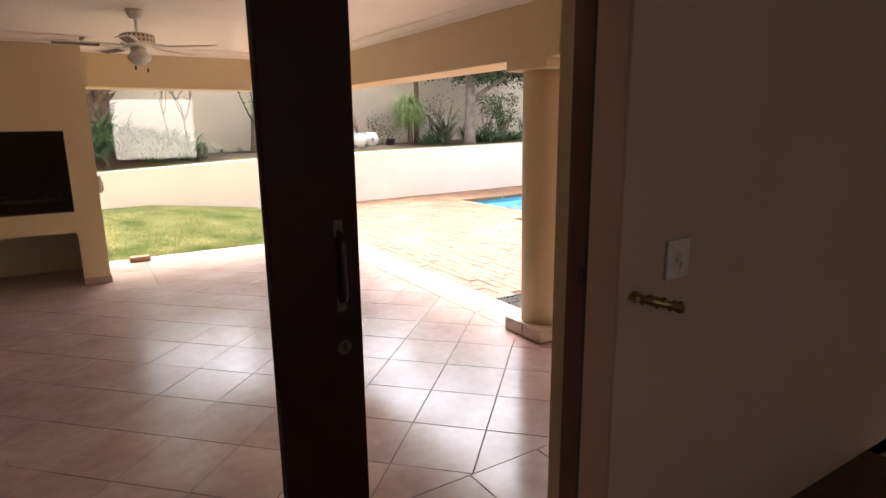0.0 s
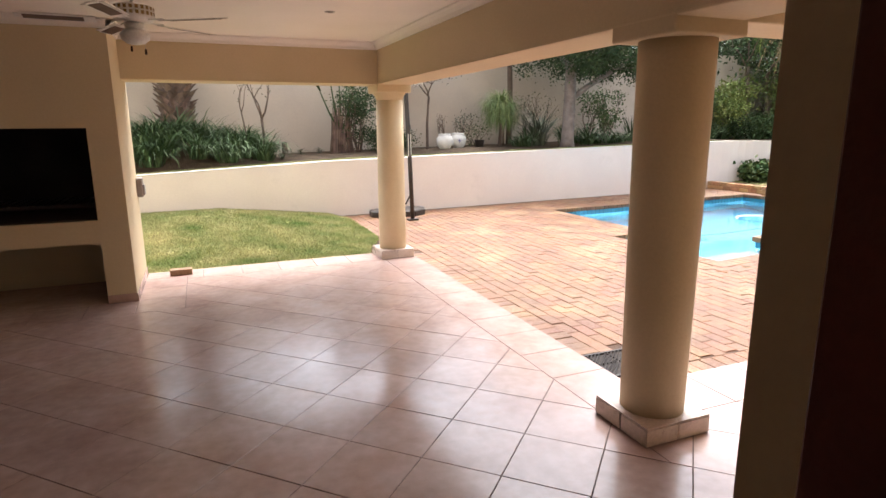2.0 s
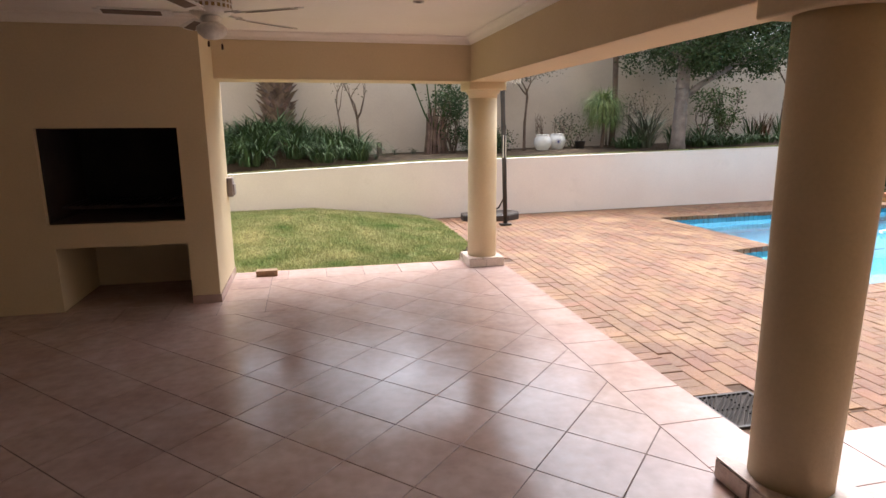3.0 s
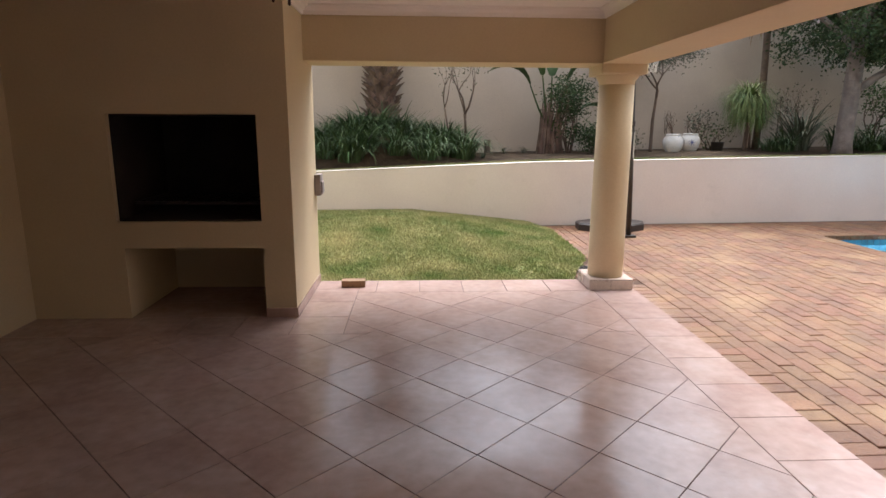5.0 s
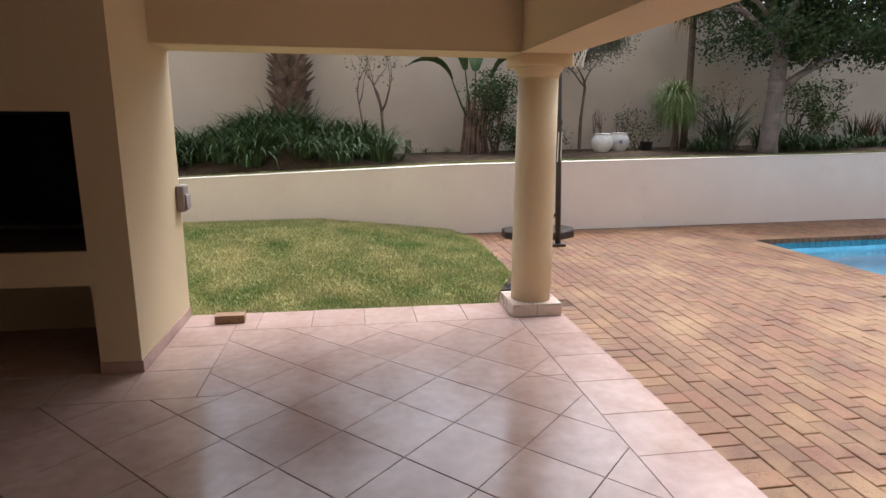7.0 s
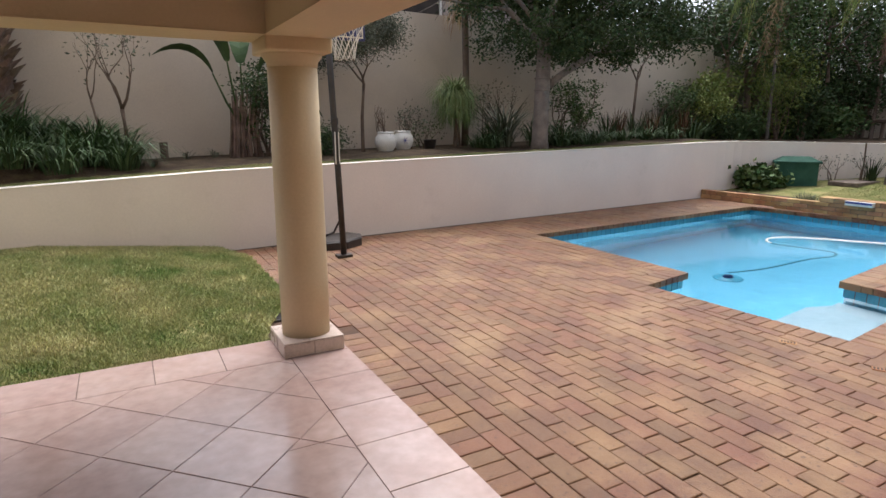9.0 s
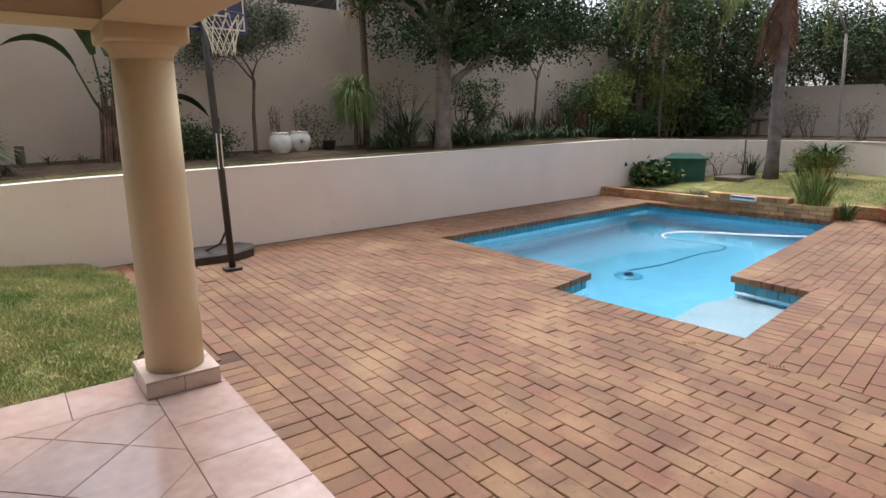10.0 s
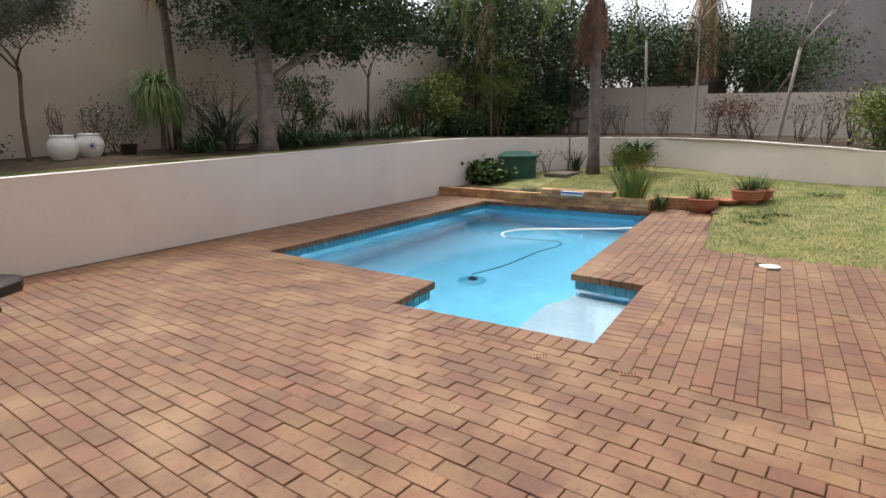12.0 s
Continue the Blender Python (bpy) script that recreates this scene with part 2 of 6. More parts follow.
def box(bm, x0, x1, y0, y1, z0, z1):
    vs = [bm.verts.new((x, y, z)) for z in (z0, z1) for x, y in ((x0, y0), (x1, y0), (x1, y1), (x0, y1))]
    fs = [(3, 2, 1, 0), (4, 5, 6, 7), (0, 1, 5, 4), (1, 2, 6, 5), (2, 3, 7, 6), (3, 0, 4, 7)]
    return [bm.faces.new([vs[i] for i in f]) for f in fs]


def boxes(*rows, bevel=0.0, seg=2):
    bm = bmesh.new()
    for r in rows:
        box(bm, *r)
    if bevel:
        bmesh.ops.bevel(bm, geom=list(bm.edges), offset=bevel, segments=seg, affect="EDGES", profile=0.5)
    return bm


def prism(bm, pts, z0, z1, chamfer=0.0):
    """A slab with the outline pts (anticlockwise), with a chamfered upper edge."""
    n = len(pts)
    c = Vector((sum(p[0] for p in pts) / n, sum(p[1] for p in pts) / n))
    low = [bm.verts.new((p[0], p[1], z0)) for p in pts]
    rings = [low]
    if chamfer:
        rings.append([bm.verts.new((p[0], p[1], z1 - chamfer)) for p in pts])
        top = []
        for p in pts:
            v = Vector(p[:2]) - c
            k = max(0.3, 1 - chamfer * 1.4 / max(v.length, 1e-3))
            top.append(bm.verts.new((c.x + v.x * k, c.y + v.y * k, z1)))
        rings.append(top)
    else:
        rings.append([bm.verts.new((p[0], p[1], z1)) for p in pts])
    for a, b in zip(rings, rings[1:]):
        for i in range(n):
            j = (i + 1) % n
            bm.faces.new((a[i], a[j], b[j], b[i]))
    bm.faces.new(rings[-1])
    return bm


def lathe(bm, profile, seg=24, at=(0, 0, 0), cap=True):
    rings = []
    for r, z in profile:
        rings.append([bm.verts.new((at[0] + r * math.cos(2 * math.pi * i / seg), at[1] + r * math.sin(2 * math.pi * i / seg), at[2] + z)) for i in range(seg)])
    for a, b in zip(rings, rings[1:]):
        for i in range(seg):
            j = (i + 1) % seg
            bm.faces.new((a[i], a[j], b[j], b[i]))
    if cap:
        bm.faces.new(list(reversed(rings[0])))
        bm.faces.new(rings[-1])
    return bm


def tube(bm, pts, radii, seg=8, cap=True):
    """A tapered tube along pts."""
    pts = [Vector(p) for p in pts]
    if not isinstance(radii, (list, tuple)):
        radii = [radii] * len(pts)
    rings = []
    for i, p in enumerate(pts):
        d = (pts[min(i + 1, len(pts) - 1)] - pts[max(i - 1, 0)]).normalized()
        u = d.cross(Vector((0, 0, 1)))
        if u.length < 0.05:
            u = d.cross(Vector((0, 1, 0)))
        u.normalize()
        w = d.cross(u)
        rings.append([bm.verts.new(p + (u * math.cos(2 * math.pi * k / seg) + w * math.sin(2 * math.pi * k / seg)) * radii[i]) for k in range(seg)])
    for a, b in zip(rings, rings[1:]):
        for i in range(seg):
            j = (i + 1) % seg
            bm.faces.new((a[i], b[i], b[j], a[j]))
    if cap:
        bm.faces.new(rings[0])
        bm.faces.new(list(reversed(rings[-1])))
    return bm


def clip(poly, x0, x1, y0, y1):
    """The part of a convex polygon that lies in a rectangle."""
    for ax, lim, sgn in ((0, x0, 1), (0, x1, -1), (1, y0, 1), (1, y1, -1)):
        out = []
        for i, p in enumerate(poly):
            q = poly[(i + 1) % len(poly)]
            a, b = (p[ax] - lim) * sgn, (q[ax] - lim) * sgn
            if a >= 0:
                out.append(p)
            if a * b < 0:
                k = a / (a - b)
                out.append((p[0] + (q[0] - p[0]) * k, p[1] + (q[1] - p[1]) * k))
        poly = out
        if len(poly) < 3:
            return []
    return poly


def area(poly):
    return 0.5 * sum(p[0] * q[1] - q[0] * p[1] for p, q in zip(poly, poly[1:] + poly[:1]))


def wall_h(x):
    """The front face of the garden retaining wall at x."""
    return 3.93 + 0.0683 * (x - 0.23)


def ret_top(x):
    return 0.945 + (0.0165 if x > 0.23 else 0.04) * (x - 0.23)


ZP = -0.045
# ---- ground and large structure ----
SEA = -0.12
bm = bmesh.new()
box(bm, -400, 400, -400, 400, -2.2, -2.1)
structure("ground", bm, SOIL, "bare dark earth under and far around the garden")

# the house: room behind, door wall, patio walls, beams, ceiling
DY0, DY1 = -6.165, -6.50  # faces of the house wall
bm = boxes((-1.365, 7.2, -6.38, DY0, -0.1, 2.6), (-6.0, -4.30, DY1, DY0, -0.1, 2.6), (-4.30, -1.43, DY1, DY0, 2.12, 2.6))
structure("wall_house", bm, CREAM, "cream plastered house wall with a wide patio door opening")
bm = boxes((-1.43, 1.2, DY1 - 0.012, DY1 - 0.002, 0.0, 2.6), (-6.0, -4.31, DY1 - 0.012, DY1 - 0.002, 0, 2.6), (-4.31, -1.43, DY1 - 0.012, DY1 - 0.002, 2.13, 2.6))
structure("wall_room_lining", boxes((-1.43, 7.2, DY1, -6.384, -0.1, 2.6)), ROOM, "beige plastered inner half of the house wall")
structure("wall_room_front", bm, ROOM, "beige plastered inside face of the wall beside the patio door")
bm = boxes((1.2, 1.35, -11.2, DY1, -0.1, 2.6))
structure("wall_room_east", bm, ROOM, "beige plastered room wall")
bm = boxes((-6.15, -6.0, -11.2, DY1, -0.1, 2.6))
structure("wall_room_west", bm, ROOM, "beige plastered room wall")
bm = boxes((-6.15, -2.42, -11.35, -11.2, -0.1, 2.6), (-1.72, 1.35, -11.35, -11.2, -0.1, 2.6), (-2.42, -1.72, -11.35, -11.2, -0.1, 1.3), (-2.42, -1.72, -11.35, -11.2, 1.85, 2.6))
structure("wall_room_back", bm, ROOM, "beige plastered room wall with a window opening")
bm = boxes((-6.15, 1.35, -11.35, DY1, 2.6, 2.75))
structure("ceiling_room", bm, CEIL, "plain white room ceiling")

lamp = new("window_daylight", bpy.data.lights.new("window_daylight", "AREA"))
lamp.data.shape, lamp.data.size, lamp.data.size_y, lamp.data.energy = "RECTANGLE", 0.68, 0.53, 1.2
lamp.data.color = (1.0, 0.86, 0.75)
lamp.matrix_world = look((-2.07, -11.19, 1.575), (-2.07, -6.0, 1.4))

# patio roof slab, ceiling and beams
bm = boxes((-6.2, 0.42, DY1, 0.42, 2.62, 2.85))
structure("roof_slab", bm, CREAM)
structure("roof_wing", boxes((0.424, 7.2, DY1, -4.14, 2.62, 2.85)), CREAM)
structure("ceiling_wing", boxes((0.42, 7.2, DY0, -4.53, 2.465, 2.6)), CEIL)
# unseen mass added over house and patio to hold back skylight from the paving
structure("wall_unseen_shade_block", boxes((-8.0, 9.0, -11.4, -4.2, 2.86, 6.2), (-8.0, 0.38, -4.2, 0.38, 2.86, 6.2)), CREAM, "unseen plain cream block above the house, added to shade paving and patio")
bm = boxes((-6.05, 0.1, DY0, 0.0, 2.465, 2.60))
structure("ceiling", bm, CEIL, "smooth white painted patio ceiling")
BEAM_Z = 2.025
bm = bmesh.new()
beam_plan = [(-2.57, -0.02), (0.0, -0.02), (0.0, DY0), (0.40, DY0), (0.40, 0.40), (-2.57, 0.40)]
prism(bm, beam_plan, BEAM_Z, 2.62)
bm.faces.new([v for v in bm.verts if v.co.z < 2.1][::-1])
bmesh.ops.bevel(bm, geom=[e for e in bm.edges if max(v.co.z for v in e.verts) < 2.1], offset=0.012, segments=2, affect="EDGES", profile=0.5)
structure("beam", bm, CREAM, "cream plastered beam along the garden and pool sides of the patio")
bm = boxes((0.402, 7.2, -4.52, -4.16, BEAM_Z, 2.62), bevel=0.012)
structure("beam_wing", bm, CREAM, "cream plastered beam over the open side wing of the patio")
bm = boxes((7.2, 7.4, DY1, -4.1, -0.1, 2.62))
structure("wall_wing_end", bm, CREAM)


def cornice(name, x0, y0, x1, y1, nx, ny):
    bm = bmesh.new()
    prof = ((0.0, 0.0), (0.0, -0.075), (0.012, -0.07), (0.02, -0.045), (0.045, -0.02), (0.07, -0.012), (0.075, 0.0))
    a = [bm.verts.new((x0 + nx * p, y0 + ny * p, 2.464 + q)) for p, q in prof]
    b = [bm.verts.new((x1 + nx * p, y1 + ny * p, 2.464 + q)) for p, q in prof]
    for i in range(len(prof)):
        j = (i + 1) % len(prof)
        bm.faces.new((a[i], a[j], b[j], b[i]))
    return structure(name, bm, CEIL, "white moulded ceiling cornice")


cornice("trim_cornice_back", -2.57, -0.023, -0.003, -0.023, 0, -1)
cornice("trim_cornice_side", -0.003, -6.2, -0.003, -0.023, -1, 0)
cornice("trim_cornice_chimney", -2.557, -0.70, -2.557, -0.03, 1, 0)
cornice("trim_cornice_braai", -4.55, -0.713, -2.557, -0.713, 0, -1)

# braai chimney breast
BX0, BX1, BY0, BY1 = -6.0, -2.56, -0.71, 0.40
bm = boxes(
    (-2.798, BX1, BY0, BY1, 0, 2.62), (BX0, -3.89, BY0, BY1, 0.765, 2.62), (BX0, -3.85, BY0, BY1, 0, 0.56),
    (-3.89, -2.798, BY0, BY1, 1.57, 2.62), (-3.89, -2.798, 0.25, BY1, 0.765, 1.57), (-3.85, -2.798, 0.2, BY1, 0, 0.56),
    (BX0, -2.798, BY0, BY1, 0.56, 0.765))
wall_braai = structure("wall_braai", bm, CREAM, "cream plastered built-in braai with a fire opening above a wood store niche")
bm = boxes((-3.885, -2.803, 0.235, 0.248, 0.768, 1.567), (-3.888, -3.876, BY0 + 0.05, 0.235, 0.768, 1.567), (-2.812, -2.8, BY0 + 0.05, 0.235, 0.768, 1.567),
           (-3.876, -2.812, BY0 + 0.03, 0.235, 0.767, 0.777), (-3.876, -2.812, BY0 + 0.03, 0.235, 1.558, 1.568))
structure("wall_firebox_lining", bm, SOOT_AND_SHADE, "soot-black lining of the braai opening")
bm = boxes((-6.15, -6.0, DY1, 0.42, -0.1, 2.62))
structure("wall_patio_west", bm, CREAM)
bm = boxes((-4.66, -4.58, -1.6, BY0, 0.0, 2.465))
structure("wall_braai_return", bm, CREAM)
bm = boxes((-2.558, -2.548, BY0, 0.40, 0.0, 0.075), (-2.798, -2.548, BY0 - 0.01, BY0, 0.0, 0.075), bevel=0.002)
structure("baseboard", bm, TILE, "pinkish tile skirting round the braai pillar")


# columns with capital and tiled plinth
def column(name, x, y, plain=False):
    """plain: the stouter column at the wing, which carries a square pier block in place of a moulded capital."""
    col = thing(name, "stout round cream plastered column under a square pier block" if plain else "round cream plastered column with a square capital on a tiled plinth", "column", (x, y, 0), "patio columns")
    if plain:
        part("shaft", lathe(bmesh.new(), [(0.163, 0.10), (0.168, 0.6), (0.175, 1.3), (0.178, 1.97)], 40), CREAM, col, smooth=True)
        part("capital", boxes((-0.215, 0.21, -0.21, 0.215, 1.955, 2.04), bevel=0.012, seg=3), CREAM, col)
    else:
        part("shaft", lathe(bmesh.new(), [(0.162, 0.10), (0.163, 0.5), (0.160, 1.2), (0.155, 1.89)], 40), CREAM, col, smooth=True)
        part("collar", lathe(bmesh.new(), [(0.157, 1.86), (0.160, 1.89), (0.174, 1.91), (0.187, 1.93), (0.192, 1.948)], 40), CREAM, col, smooth=True)
        part("capital", boxes((-0.205, 0.205, -0.205, 0.205, 1.94, 2.04), bevel=0.014, seg=3), CREAM, col)
    part("plinth_core", boxes((-0.196, 0.196, -0.196, 0.196, 0.0, 0.094)), GROUT, col)
    part("plinth_top", boxes((-0.203, 0.203, -0.203, 0.203, 0.094, 0.103), bevel=0.002), TILEWHITE, col, "pale tiled top of the plinth")
    for s in (-1, 1):
        for a, b in ((-0.203, -0.004), (0.0, 0.203)):
            part("plinth_tile", boxes((a, b, s * 0.2 - 0.005, s * 0.2 + 0.005, 0.004, 0.091), bevel=0.0015), TILEWHITE, col)
            part("plinth_tile", boxes((s * 0.2 - 0.005, s * 0.2 + 0.005, a + 0.006, b - 0.006, 0.004, 0.091), bevel=0.0015), TILEWHITE, col)
    return col


column("column", 0.197, 0.187)
column("column", 0.213, -4.345, plain=True)

# garden retaining wall
RW = [(-6.5, 3.47, 0.675), (0.23, 3.93, 0.945), (9.9, 4.59, 1.105), (10.9, 4.62, 1.11), (11.7, 4.36, 1.10), (12.5, 3.95, 1.085), (13.48, 3.3, 1.06), (14.15, 2.4, 1.06), (14.3, 1.45, 1.06),
      (14.05, 0.4, 1.05), (13.6, -0.5, 1.04), (13.2, -1.5, 0.99), (13.05, -2.4, 0.94), (13.0, -3.3, 0.88), (13.1, -8.0, 0.8)]


def ribbon(bm, pts, thick, z0, dz0=0.0, dz1=0.0, grow=0.0):
    """A wall along pts (x, y, top), thickened to its left."""
    rows = []
    for i, p in enumerate(pts):
        a, b = pts[max(i - 1, 0)], pts[min(i + 1, len(pts) - 1)]
        d = Vector((b[0] - a[0], b[1] - a[1])).normalized()
        n = Vector((-d.y, d.x))
        f, k = (p[0] - n.x * grow, p[1] - n.y * grow), (p[0] + n.x * (thick + grow), p[1] + n.y * (thick + grow))
        lo = z0 if z0 is not None else p[2] + dz0
        rows.append([bm.verts.new((*f, lo)), bm.verts.new((*k, lo)), bm.verts.new((*k, p[2] + dz1)), bm.verts.new((*f, p[2] + dz1))])
    for a, b in zip(rows, rows[1:]):
        for i in range(4):
            j = (i + 1) % 4
            bm.faces.new((a[i], b[i], b[j], a[j]))
    bm.faces.new(rows[0])
    bm.faces.new(list(reversed(rows[-1])))
    return bm


def dense(pts, n=4):
    out = []
    for i in range(len(pts) - 1):
        p0, p1, p2, p3 = (Vector(pts[max(0, min(len(pts) - 1, i + k))]) for k in (-1, 0, 1, 2))
        for k in range(n):
            t = k / n
            out.append(tuple(0.5 * ((2 * p1) + (p2 - p0) * t + (2 * p0 - 5 * p1 + 4 * p2 - p3) * t * t + (3 * p1 - p0 - 3 * p2 + p3) * t ** 3)))
    return out + [pts[-1]]


RWD = RW[:3] + dense(RW[2:], 4)[1:]
structure("wall_retaining", ribbon(bmesh.new(), RWD, 0.2, -0.6, 0, -0.006), RET_WALL, "low off-white plastered garden retaining wall with hairline stains")
structure("wall_retaining_top", ribbon(bmesh.new(), RWD, 0.2, None, -0.006, 0.006, 0.003), RET_CAP, "thin top of the retaining wall, slightly duller than its face")

# tall boundary walls
BACK = [(-7.0, 6.64), (14.6, 8.06)]


def back_y(x):
    return 7.1 + 0.066 * x


bm = bmesh.new()
ribbon(bm, [(-7.0, back_y(-7), 3.66), (14.4, back_y(14.4), 3.66)], 0.22, 0.2)
structure("wall_boundary", bm, GARDEN_WALL, "tall beige plastered boundary wall behind the planted bed")
bm = bmesh.new()
ribbon(bm, [(14.4, 8.05, 3.4), (20.3, 9.2, 3.0), (20.25, 6.4, 2.6), (19.92, 1.8, 2.5)], 0.22, 0.2)
structure("wall_boundary_corner", bm, GARDEN_WALL, "plastered boundary wall")
bm = bmesh.new()
ribbon(bm, [(19.9, 1.78, 2.25), (19.6, -2.7, 2.15), (19.4, -9, 2.15)], 0.22, 0.2)
structure("wall_boundary_east", bm, GARDEN_WALL, "lower plastered boundary wall")

# bed soil behind the retaining wall
bm = bmesh.new()
rows = []
for i, p in enumerate(RWD):
    if p[0] < 10.5 and p[1] > 3:
        q = (p[0], back_y(p[0]))
    else:
        k = (i - 3) / (len(RWD) - 4)
        a = Vector((10.5, 8.0)).lerp(Vector((19.9, 8.9)), min(1, k * 2.4)) if k < 0.42 else Vector((20.2, 8.9)).lerp(Vector((19.6, -8)), (k - 0.42) / 0.58)
        q = (a.x, a.y)
    row = []
    for j in range(13):
        f = j / 12
        x, y = p[0] + (q[0] - p[0]) * f, p[1] + 0.1 + (q[1] - p[1] - 0.1) * f
        z = p[2] - 0.018 + (0.05 if p[1] > 3 and p[0] < 11 else 0.0) * min(1, f * 1.6) + 0.035 * noise.noise((x * 1.3, y * 1.3, 0)) * min(1, f * 8)
        row.append(bm.verts.new((x, y, z)))
    rows.append(row)
# refine the long straight stretches
for a, b in zip(rows, rows[1:]):
    for j in range(12):
        bm.faces.new((a[j], b[j], b[j + 1], a[j + 1]))
bmesh.ops.subdivide_edges(bm, edges=[e for e in bm.edges if e.calc_length() > 1.5], cuts=10, use_grid_fill=True)
structure("ground_bed", bm, SOIL, "bare brown soil of the raised planting bed", smooth=True)


def bed_z(x, y):
    f = (y - wall_h(x)) / max(0.1, back_y(x) - wall_h(x))
    return ret_top(x) - 0.018 + 0.05 * max(0, min(1, f * 1.6))


# west lawn
def lawn_z(x, y):
    k = max(0, min(1, (y - 0.4) / 3.3))
    w = max(0, min(1, (0.3 - x) / 2.0))
    return -0.035 + (0.23 * w) * k * k * (3 - 2 * k) + 0.03 * k


def lawn_edge(y):
    k = max(0.0, min(1.0, (y - 0.45) / 1.2))
    return 0.40 * k * k * (3 - 2 * k) - 0.45 * max(0.0, y - 3.3)


bm = bmesh.new()
N = 40
g = []
for j in range(N + 1):
    y0 = 0.395 + (3.45 + 0.0) * j / N
    r = []
    for i in range(N + 1):
        xe = lawn_edge(y0)
        x = -7 + (xe + 7) * (i / N) ** 0.7
        y = min(y0, wall_h(x) + 0.02) if j < N else wall_h(x) + 0.02
        z = lawn_z(x, y) + 0.01 * noise.noise((x * 3, y * 3, 1))
        r.append(bm.verts.new((x, y, z)))
    g.append(r)
for a, b in zip(g, g[1:]):
    for i in range(N):
        bm.faces.new((a[i], a[i + 1], b[i + 1], b[i]))
structure("ground_lawn", bm, LAWN, "patchy green and straw lawn between patio and retaining wall", smooth=True)


def east_z(x):
    return ZP - 0.008 + (0.0905 * (x - 9.44) if x > 9.44 else 0)


bm = bmesh.new()
for xa, xb, cols in ((7.25, 10.62, 14), (10.62, 14.55, 12)):
    g = []
    for j in range(31):
        r = []
        for i in range(cols + 1):
            x = xa + (xb - xa) * i / cols
            hi = 4.72 if xa > 10 else -1.36 + 0.17 * max(0.0, x - 7.3)
            y = -9.0 + (hi + 9.0) * j / 30
            r.append(bm.verts.new((x, y, east_z(x) + 0.006 * noise.noise((x * 2, y * 2, 4)))))
        g.append(r)
    for a, b in zip(g, g[1:]):
        for i in range(cols):
            bm.faces.new((a[i], a[i + 1], b[i + 1], b[i]))
structure("ground_lawn_east", bm, LAWN, "pale dry lawn rising behind the pool")

# ---- pool ----
POOL = [(4.25, 2.92), (4.33, 0.38), (3.57, 0.24), (3.70, -1.57), (5.40, -1.36), (5.41, -0.61), (9.90, 0.02), (9.60, 3.22)]
WL = ZP - 0.15


def offset(poly, d):
    out = []
    n = len(poly)
    for i in range(n):
        a, b, c = Vector(poly[i - 1]), Vector(poly[i]), Vector(poly[(i + 1) % n])
        u, v = (b - a).normalized(), (c - b).normalized()
        nu, nv = Vector((u.y, -u.x)), Vector((v.y, -v.x))
        m = nu + nv
        out.append(tuple(b + m * (d / (1 + nu.dot(nv)))))
    return out


def ring(bm, poly, d0, d1, z0, z1):
    a, b = offset(poly, d0), offset(poly, d1)
    n = len(poly)
    r = [[bm.verts.new((*p, z)) for p in q] for q, z in ((a, z0), (b, z0), (b, z1), (a, z1))]
    for k in range(4):
        s, t = r[k], r[(k + 1) % 4]
        for i in range(n):
            j = (i + 1) % n
            bm.faces.new((s[i], t[i], t[j], s[j]))
    return bm


structure("wall_pool", ring(bmesh.new(), POOL, 0.03, 0.2, -1.6, ZP - 0.066), POOLFLOOR, "blue plastered pool shell")
structure("floor_pool", prism(bmesh.new(), offset(POOL, 0.05), -1.62, -1.45), POOLFLOOR, "light blue pool floor under clear water")
bm = bmesh.new()
prism(bm, [(3.6, -1.54), (5.37, -1.33), (5.38, -0.62), (4.75, -0.70), (4.05, -0.80), (3.98, 0.26), (3.60, 0.21)], -1.44, -0.42)
tagged(obj("pool_shelf", bm, POOLSTEP), "pale plastered shallow entry shelf inside the pool", "pool step")
bm = bmesh.new()
prism(bm, [(4.76, -0.69), (5.6, -0.575), (5.2, -0.42), (4.32, -0.52), (4.27, 0.30), (3.99, 0.265), (4.06, -0.79)], -1.44, -0.68)
tagged(obj("pool_step", bm, POOLSTEP), "pale plastered lower step inside the pool", "pool step")
structure("water", prism(bmesh.new(), offset(POOL, 0.029), -1.449, WL), WATER, "clear still pool water")
bpy.data.objects["water"].visible_shadow = False

# waterline tiles
pool_band = structure("wall_pool_band", ring(bmesh.new(), POOL, 0.022, 0.0299, ZP - 0.195, ZP - 0.068), GROUT, "dark grout behind the waterline tiles")
bm = bmesh.new()
for i, p in enumerate(POOL):
    a, b = Vector(offset(POOL, 0.022)[i]), Vector(offset(POOL, 0.022)[(i + 1) % len(POOL)])
    d = (b - a).normalized()
    n = Vector((-d.y, d.x))
    count = int((b - a).length / 0.1)
    step = (b - a).length / count
    for k in range(count):
        for z in (ZP - 0.19,):
            c0, c1 = a + d * (k * step + 0.005), a + d * ((k + 1) * step - 0.005)
            q = [c0, c1, c1 + n * 0.006, c0 + n * 0.006]
            prism(bm, [tuple(v) for v in q], z, z + 0.118)
tagged(structure("wall_pool_tiles", bm, POOLTILE, "small blue glazed waterline tiles"), kind="stuff")

